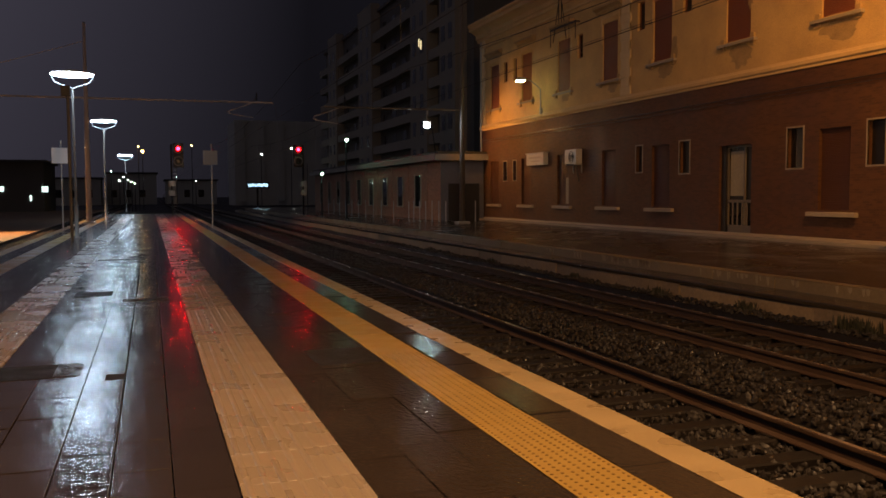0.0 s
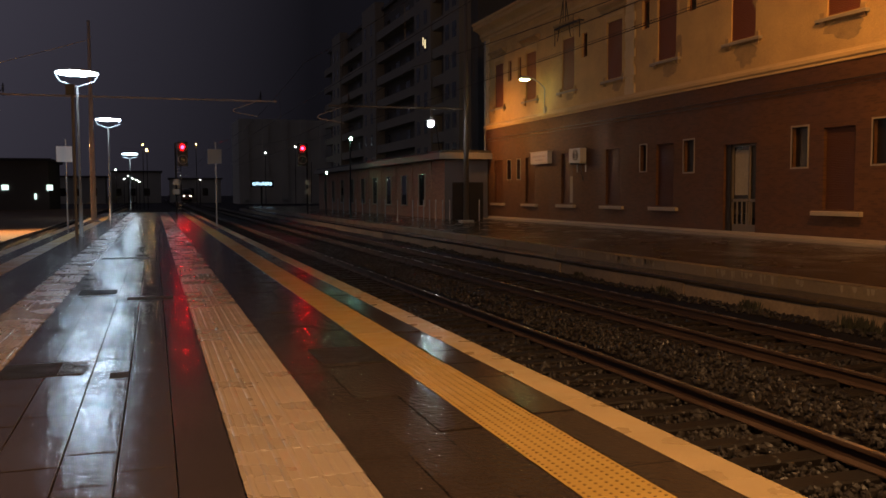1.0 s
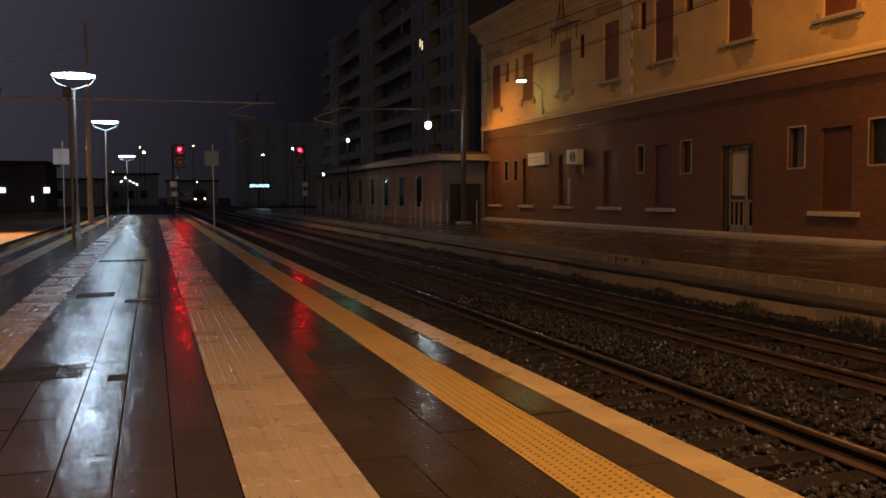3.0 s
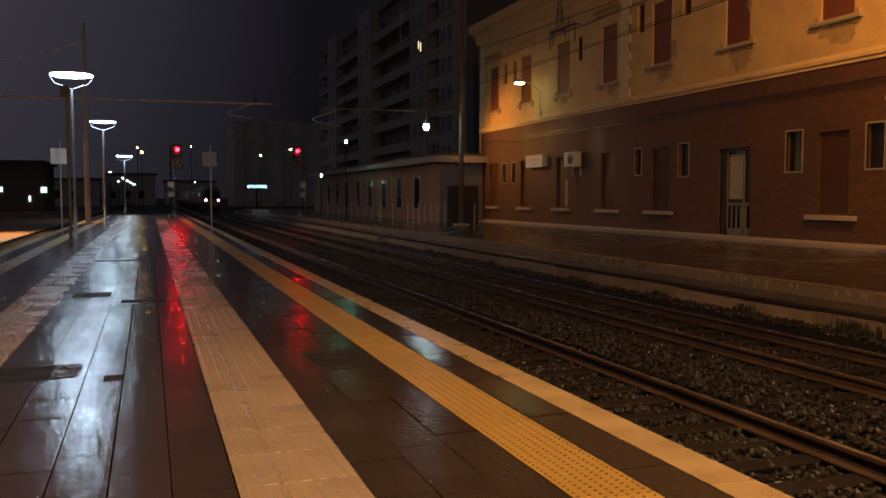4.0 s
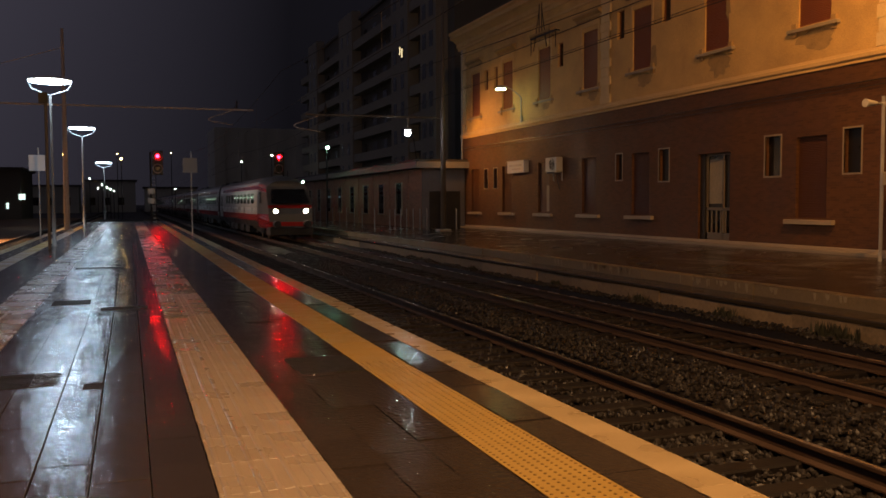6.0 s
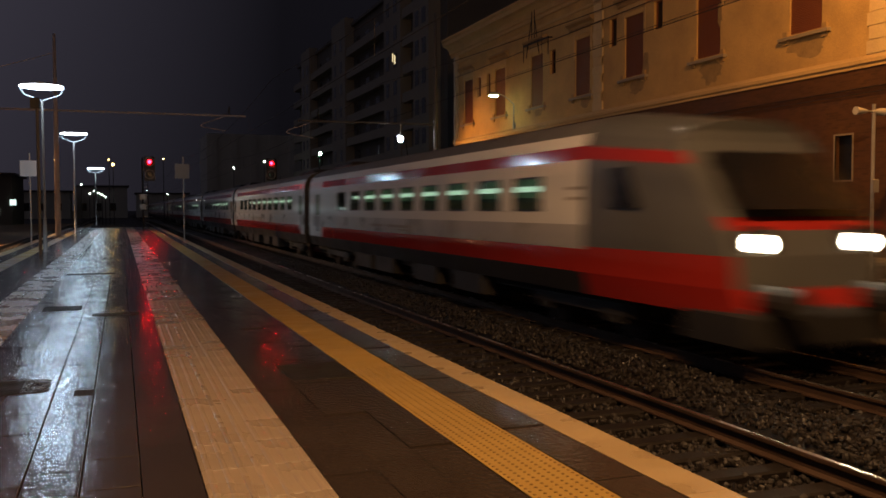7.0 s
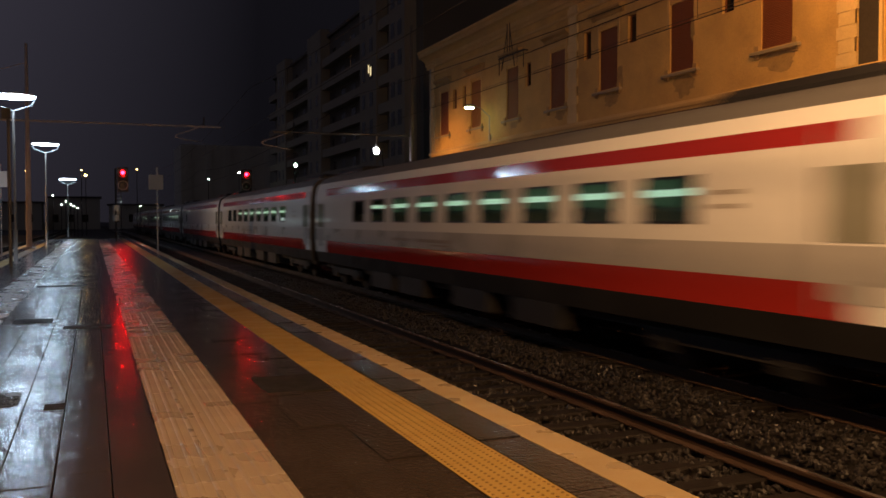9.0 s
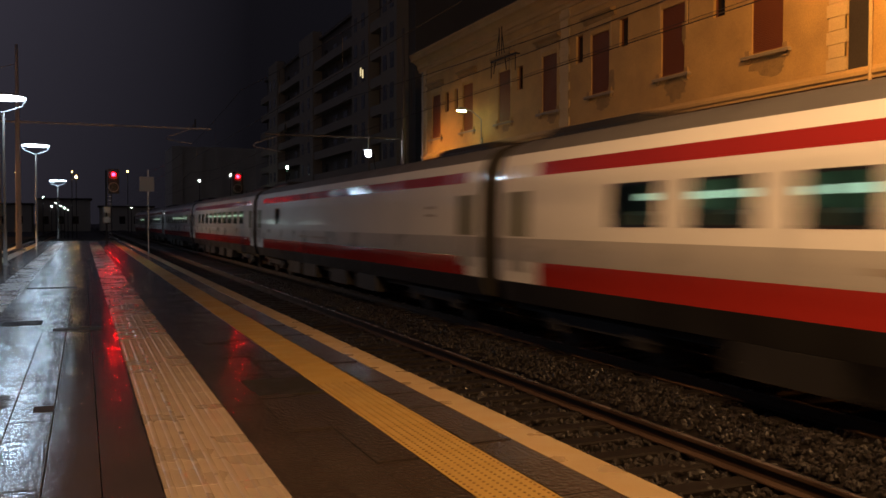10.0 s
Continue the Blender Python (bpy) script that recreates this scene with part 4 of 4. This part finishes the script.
def rail_signal(x, y, zr, side):
    root = thing("rail_signal", "red railway signal with a dark second lamp on a post", "signal", "red signals")
    part("post", Geo().tube((x + side, y + 0.3, -0.9), (x + side, y + 0.3, zr + 0.35), 0.08).tube((x + side + 0.4, y + 0.35, -0.9), (x + side + 0.4, y + 0.35, zr - 1.2), 0.03), M_DARK, root)
    for k in range(14):
        part("rung", Geo().box(x + side, x + side + 0.4, y + 0.33, y + 0.36, 0.1 + 0.3 * k, 0.13 + 0.3 * k), M_STEEL, root)
    part("head", Geo().slab(x - 0.42, x + 0.42, y, y + 0.18, zr - 1.55, zr + 0.45, 0.03).box(x + side - 0.1, x + 0.1, y + 0.15, y + 0.35, zr - 0.6, zr - 0.5), M_DARK, root)
    for z, lens in ((zr, G_RED), (zr - 1.02, M_PANE)):
        ring = Geo()
        n = 20
        for k in range(n):
            a, b = k * math.tau / n, (k + 1) * math.tau / n
            ring.tube((x + 0.36 * math.cos(a), y - 0.03, z + 0.36 * math.sin(a)), (x + 0.36 * math.cos(b), y - 0.03, z + 0.36 * math.sin(b)), 0.035, n=5)
        part("ring", ring, M_RUST, root)
        arc = [math.radians(-55 + 10 * k) for k in range(30)]
        visor = [(x + 0.20 * math.cos(a), z + 0.20 * math.sin(a)) for a in arc] + [(x + 0.185 * math.cos(a), z + 0.185 * math.sin(a)) for a in arc[::-1]]
        part("visor", Geo().extrude(visor, y - 0.42, y - 0.01), M_DARK, root, "black hood round the lens")
        part("lens", Geo().disc((x, y - 0.04, z), 0.15), lens, root, "glowing red lens" if lens is G_RED else "dark lens")
    for z in (1.6, 2.4):
        part("plate", Geo().box(x + side - 0.25, x + side + 0.25, y + 0.1, y + 0.2, z, z + 0.45), M_STEEL, root)


rail_signal(2.30, 75.0, 5.48, -0.55)
rail_signal(12.67, 78.0, 5.67, 0.45)

# ---- lamps beyond ----


def flood(x, y, z, r, lens, label, name="flood_lamp"):
    root = thing(name, label, "lamp", "distant lamps")
    part("pole", Geo().tube((x, y + 0.3, -0.9), (x, y + 0.3, z + 0.1), 0.07, 0.05), M_DARK, root)
    part("lens", Geo().ball((x, y, z), r, 6), lens, root, "glowing lens", smooth=True)
    part("cap", Geo().box(x - r, x + r, y, y + 0.4, z + r * 0.9, z + r * 1.3), M_DARK, root)


hung = thing("hanging_lamp", "bright white lamp hanging from the mast beam", "lamp")
part("rod", Geo().tube((14.6, 46.0, 5.6), (14.6, 46.0, 6.3), 0.025), M_STEEL, hung)
part("hood", Geo().turned([(0.05, 5.75), (0.2, 5.66), (0.24, 5.6)], 14.6, 46.0, 16), M_STEEL, hung)
part("lens", Geo().ball((14.6, 46.0, 5.42), 0.17, 7), G_FLOOD, hung, "glowing white lens", smooth=True)
eave_lamp = thing("eave_lamp", "small dark hooded lamp on a bracket at the annex eave", "lamp")
part("bracket", Geo().tube((16.95, 51.6, 4.1), (16.5, 50.9, 5.7), 0.03).tube((16.5, 50.9, 5.7), (16.28, 50.16, 5.72), 0.03), M_DARK, eave_lamp)
part("hood", Geo().slab(16.1, 16.3, 49.95, 50.3, 5.5, 5.78, 0.04), M_DARK, eave_lamp)
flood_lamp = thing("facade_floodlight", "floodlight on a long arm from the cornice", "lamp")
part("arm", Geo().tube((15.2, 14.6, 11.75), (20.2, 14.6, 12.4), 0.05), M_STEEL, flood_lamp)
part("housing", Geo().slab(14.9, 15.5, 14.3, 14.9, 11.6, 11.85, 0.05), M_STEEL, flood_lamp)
flood(14.8, 67.5, 5.92, 0.13, G_GREEN, "greenish white lamp on a pole")
flood(13.3, 70.0, 3.32, 0.10, G_GREEN, "small cold lamp on a pole by the annex")
for x, z, r, lens in ((-0.97, 8.83, 0.42, G_WARM), (-1.6, 9.64, 0.2, G_WARM), (-5.8, 5.59, 0.22, G_STREET), (6.77, 9.9, 0.22, G_WARM), (18.11, 8.58, 0.3, G_STREET), (23.2, 9.7, 0.34, G_STREET), (-9.6, 9.4, 0.2, G_WARM), (-4.6, 4.1, 0.2, G_STREET)):
    flood(x, 150.0, z, 0.48 * r, lens, "far street lamp glowing in the dark", "far_lamp")
for x, z in ((-3.9, 4.6), (-3.2, 4.2), (-2.7, 3.9), (-2.2, 3.6), (3.5, 4.3), (4.2, 4.6), (7.2, 4.0)):
    flood(x, 148.0, z, 0.085, G_STREET, "far street lamp glowing in the dark", "far_lamp")
shop = thing("far_lit_sign", "small bluish illuminated sign far away", "sign")
g = Geo()
rng = random.Random(4)
x = 13.74
while x < 16.6:
    w = rng.uniform(0.12, 0.3)
    g.box(x, x + w, 129.9, 130, 2.85 + rng.uniform(0, 0.12), 3.25 + rng.uniform(0, 0.15))
    x += w + 0.1
part("lettering_bars", g, glow("sign_glow", (0.5, 0.8, 1.0), 1.8), shop)
part("panel", Geo().box(13.5, 16.8, 130.01, 130.2, 2.6, 3.6).box(14.9, 15.2, 130.05, 130.15, -1.0, 2.6), M_DARK, shop)

BARRIER = [(14.28, 51.9), (15.15, 51.5), (15.44, 51.4), (15.76, 51.2), (16.11, 51.1), (16.46, 50.9), (16.84, 50.7), (17.22, 50.5), (18.9, 49.8)]
BARRIER += [(15.6 - 0.06 * k, 60.0 + 2.1 * k) for k in range(9)]
for bx, by in BARRIER:
    root = thing("barrier_post", "thin upright pale metal post of a low barrier", "post", "barrier posts by the annex", at=pose(bx, by, -0.05))
    part("shaft", Geo().tube((0, 0, -0.1), (0, 0, 1.2), 0.03), M_STEEL, root)
    part("cap", Geo().ball((0, 0, 1.22), 0.04, 5), M_STEEL, root)
    part("foot", Geo().turned([(0.10, 0.0), (0.10, 0.015), (0.05, 0.03)], 0, 0, 10), M_STEEL, root)


# ---- train ----
LEN = 25.48
SPEED = 41.1
PROFILE = [(-1.30, 0.72), (-1.40, 1.10), (-1.42, 1.55), (-1.42, 1.92), (-1.42, 2.14), (-1.405, 2.80), (-1.39, 3.04), (-1.36, 3.27), (-1.28, 3.48), (-1.10, 3.66), (-0.75, 3.80), (-0.3, 3.86)]


def side_x(z):
    for (xa, za), (xb, zb) in zip(PROFILE, PROFILE[1:]):
        if za <= z <= zb:
            return xa + (xb - xa) * (z - za) / (zb - za)
    return PROFILE[-1][0]


def band(g, z0, z1, y0, y1, s, out=0.0):
    """A strip of the coach side between two heights."""
    zs = [z0] + [z for _, z in PROFILE if z0 < z < z1] + [z1]
    for a, b in zip(zs, zs[1:]):
        pts = [(side_x(a) - out, y0, a), (side_x(a) - out, y1, a), (side_x(b) - out, y1, b), (side_x(b) - out, y0, b)]
        pts = [(s * -x if s > 0 else x, y, z) for x, y, z in pts]
        g.face(*(pts[::-1] if s < 0 else pts))


def coach(name, label, lead=False, blind=False, last=20.9, count=10):
    root = thing(name, label, "train", "coaches of the passing train")
    y0, y1 = 0.42, LEN - 0.42
    if lead:
        y0, y1 = 2.9, LEN + 0.45
    wins = [(last - 1.9 * k - 0.6, last - 1.9 * k + 0.6) for k in range(count)][::-1]
    if blind:
        wins = [(20.0, 20.9)]
    ra, rb = (y0, LEN - 1.95) if lead else (1.2, LEN - 1.95)
    for s in (-1, 1):
        low, white = Geo(), Geo()
        band(white, 1.92, 2.14, y0, y1, s)
        band(white, 2.80, 3.04, y0, y1, s)
        band(white, 3.27, 3.48, y0, y1, s)
        edges = [y0] + [v for w in wins for v in w] + [y1]
        for a, b in zip(edges[::2], edges[1::2]):
            band(white, 2.14, 2.80, a, b, s)
        for a, b in ((y0, ra), (rb, y1)):
            if b > a:
                band(white, 3.04, 3.27, a, b, s)
                band(white, 1.10, 1.50, a, b, s)
        part("side_wall", white, M_TWHITE, root, "white painted side")
        band(low, 1.50, 1.92, y0, y1, s)
        skirt = Geo()
        band(skirt, 0.72, 1.10, y0, y1, s)
        part("skirt", skirt, M_TDARK, root, "dark dirty skirt")
        part("grey_band", low, M_TGREY, root, "grey painted band")
        g = Geo()
        band(g, 3.04, 3.27, ra, rb, s)
        part("upper_stripe", g, M_TRED, root, "red stripe under the roof")
        g = Geo()
        band(g, 1.10, 1.50, ra, rb, s)
        part("lower_stripe", g, M_TRED, root, "broad red stripe along the skirt")
        for a, b in wins:
            w = new("window")
            w.parent = root
            g = Geo()
            band(g, 2.14, 2.80, a, b, s, -0.02)
            part("pane", g, M_TGLASS, w).visible_shadow = False
            g = Geo()
            t = 0.04
            band(g, 2.14, 2.14 + t, a, b, s, 0.004)
            band(g, 2.80 - t, 2.80, a, b, s, 0.004)
            band(g, 2.14, 2.80, a, a + t, s, 0.004)
            band(g, 2.14, 2.80, b - t, b, s, 0.004)
            part("gasket", g, M_DARK, w)
        for a, b, z0, z1 in ((12.2, 14.6, 1.66, 1.74), (15.0, 16.4, 1.66, 1.74), (3.0, 3.45, 2.34, 2.40), (3.0, 3.45, 2.52, 2.58), (12.2, 13.6, 1.58, 1.62)):
            g = Geo()
            band(g, z0, z1, a, b, s, 0.004)
            part("lettering_bar", g, M_MARK, root)
        for a in ((LEN - 1.6,) if lead else (0.75, LEN - 1.6)):
            d = new("door")
            d.parent = root
            for q in (a - 0.06, a + 0.88):
                g = Geo()
                band(g, 1.12, 3.30, q, q + 0.03, s, 0.004)
                part("seam", g, M_TGREY, d)
            g = Geo()
            band(g, 1.95, 2.78, a - 0.02, a + 0.87, s, 0.004)
            part("door_window", g, M_TGREYGLASS, d)
            g = Geo()
            band(g, 1.30, 1.55, a + 0.1, a + 0.75, s, 0.004)
            part("step_panel", g, M_TGREY, d)
    roof = Geo().extrude([(x, z) for x, z in PROFILE if z >= 3.48] + [(-x, z) for x, z in PROFILE[::-1] if z >= 3.48], y0, y1, closed=False)
    part("roof", roof, M_TROOF, root, smooth=True)
    for a in (1.2, LEN - 4.2):
        if not (lead and a < 5):
            part("roof_unit", Geo().slab(-0.8, 0.8, a, a + 3.0, 3.7, 3.96, 0.12), M_TDARK, root, "air conditioning hump on the roof")
    outline = PROFILE + [(-x, z) for x, z in PROFILE[::-1]]
    for y in ((y1,) if lead else (y0, y1)):
        ends = Geo()
        ends.face(*[(x, y, z) for x, z in outline])
        part("end_wall", ends, M_TDARK, root)
    part("gangway", Geo().box(-0.75, 0.75, y1 + 0.01, LEN + (1.6 if lead else 0.41), 0.95, 3.3), M_DARK, root, "black rubber gangway")
    inside = Geo().box(-0.35, 1.2, y0 + 0.1, y1 - 0.1, 1.2, 3.2)
    part("saloon", inside, M_TIN, root, "green-grey interior lining")
    if not blind:
        for a, b in wins:
            part("seat", Geo().slab(-1.25, -0.5, a - 0.12, a + 0.22, 1.3, 2.42, 0.06), M_SEAT, root)
            part("seat", Geo().slab(-1.25, -0.5, b - 0.3, b + 0.02, 1.3, 2.38, 0.06), M_SEAT, root)
        part("ceiling_panel", Geo().box(-1.3, -0.36, y0 + 0.1, y1 - 0.1, 2.86, 2.9), M_TIN, root)
        for a, b in wins:
            part("light_strip", Geo().box(-0.80, -0.45, a - 0.1, b + 0.1, 2.56, 2.66), G_TUBE, root, "greenish fluorescent strip")
    under = Geo().box(-1.05, 1.05, y0 + 0.4, y1 - 0.2, 0.55, 0.95)
    for a in (7.6, 10.6, 14.4, 16.8):
        part("equipment_box", Geo().slab(-1.3, 1.3, a, a + 1.9, 0.28, 0.75, 0.04), M_TDARK, root)
    part("underframe", under, M_TDARK, root)
    for c in (3.6, LEN - 3.4):
        bogie = new("bogie")
        bogie.parent = root
        for s in (-1, 1):
            fr = Geo()
            fr.slab(s * 1.05 - 0.09, s * 1.05 + 0.09, c - 1.7, c + 1.7, 0.42, 0.66, 0.05)
            fr.box(s * 1.05 - 0.12, s * 1.05 + 0.12, c - 1.45, c - 1.05, 0.3, 0.62).box(s * 1.05 - 0.12, s * 1.05 + 0.12, c + 1.05, c + 1.45, 0.3, 0.62)
            part("side_frame", fr, M_TDARK, bogie)
        for dy in (-1.28, 1.28):
            for s in (-1, 1):
                part("wheel", Geo().tube((s * 0.69, c + dy, 0.46), (s * 0.82, c + dy, 0.46), 0.46, n=22), M_RAIL, bogie)
    if lead:
        nose(root, y0)
    return root


def nose(root, y0):
    """The sloping driving cab at the head of the train."""
    secs = []
    outline = PROFILE + [(-x, z) for x, z in PROFILE[::-1]]
    for k in range(9):
        t = k / 8
        y = -1.4 + (y0 + 1.4) * t
        sec = []
        for x, z in outline:
            back = max(0.0, (z - 1.75) / 2.1)
            yy = y + (1 - t) * 1.75 * back ** 1.0 + (1 - t) * 0.55 * (abs(x) / 1.42) ** 3
            narrow = 0.90 + 0.10 * math.sin(t * math.pi / 2)
            drop = (1 - t) * 0.35 * back
            sec.append((x * narrow, yy, z - drop))
        secs.append(sec)
    n = len(outline)
    shell, red, roof = Geo(), Geo(), Geo()
    for a, b in zip(secs, secs[1:]):
        for i in range(n - 1):
            zc = (outline[i][1] + outline[i + 1][1]) / 2
            g = red if (zc < 1.55 or 3.04 < zc < 3.27) else shell
            g.face(a[i], b[i], b[i + 1], a[i + 1])
    front = secs[0]
    mid = n // 2
    for i in range(mid - 1):
        quad = (front[i], front[i + 1], front[n - 2 - i], front[n - 1 - i])
        zc = (outline[i][1] + outline[i + 1][1]) / 2
        (red if zc < 1.0 or 1.92 < zc < 2.14 else shell).face(*quad)
    part("cab_shell", shell, M_TCAB, root, "dark grey driving cab")
    part("cab_stripe", red, M_TRED, root, "red cab stripes")
    lo, hi = front[4], front[8]
    g = Geo()
    off = -0.03
    g.face((-1.12, lo[1] + off - 0.2, 2.18), (1.12, lo[1] + off - 0.2, 2.18), (0.98, hi[1] + off - 0.25, 3.02), (-0.98, hi[1] + off - 0.25, 3.02))
    part("windscreen", g, M_PANE, root, "large dark raked windscreen")
    for s in (-1, 1):
        g = Geo()
        g.face((s * 1.425, 1.2, 2.2), (s * 1.425, 2.1, 2.2), (s * 1.40, 2.1, 2.85), (s * 1.40, 1.6, 2.85))
        part("cab_window", g, M_PANE, root)
        hl = Geo().disc((s * 0.88, front[3][1] - 0.14, 1.72), 0.12)
        part("headlight_housing", Geo().tube((s * 0.88, front[3][1] - 0.13, 1.72), (s * 0.88, front[3][1] + 0.2, 1.72), 0.24, n=16), M_TDARK, root)
        part("headlight", hl, G_HEAD, root, "bright round headlight")
        part("marker_light", Geo().ball((s * 0.95, front[8][1] + 0.2, 3.35), 0.04, 4), G_HEAD, root, "small upper marker light")
    part("bumper", Geo().slab(-1.25, 1.25, -1.15, 0.3, 0.35, 0.85, 0.1), M_TDARK, root, "black buffer beam")
    for s in (-1, 1):
        part("buffer", Geo().tube((s * 0.88, -1.6, 0.98), (s * 0.88, -1.0, 0.98), 0.2, n=14), M_TDARK, root)


def motions():
    lead = coach("driving_coach", "white and red driving coach heading the train, headlights on", lead=True, last=20.3, count=9)
    coaches = [lead]
    plain = coach("passenger_coach", "white and grey coach with red stripes and lit windows")
    coaches.append(plain)
    for k in range(2, 10):
        if k == 5:
            coaches.append(coach("passenger_coach", "white and grey coach with red stripes and few windows", blind=True))
        elif k in (3, 4):
            coaches.append(coach("passenger_coach", "white and grey coach with red stripes and nine lit windows", last=19.6 if k == 3 else 20.65, count=9))
        else:
            coaches.append(copy_thing(plain, pose(0, 0, 0)))
    times = [-0.1, 0.0, 1.0, 2.0, 3.0, 4.0, 5.0, 6.0, 7.0, 8.0, 9.0, 10.0, 10.1]
    for k, ob in enumerate(coaches):
        start = 43.1 + SPEED * 6.2 + LEN * k + 1.2 * (k > 0)
        walk(ob, [(t, pose(T2, start - SPEED * t, RAIL)) for t in times])


motions()
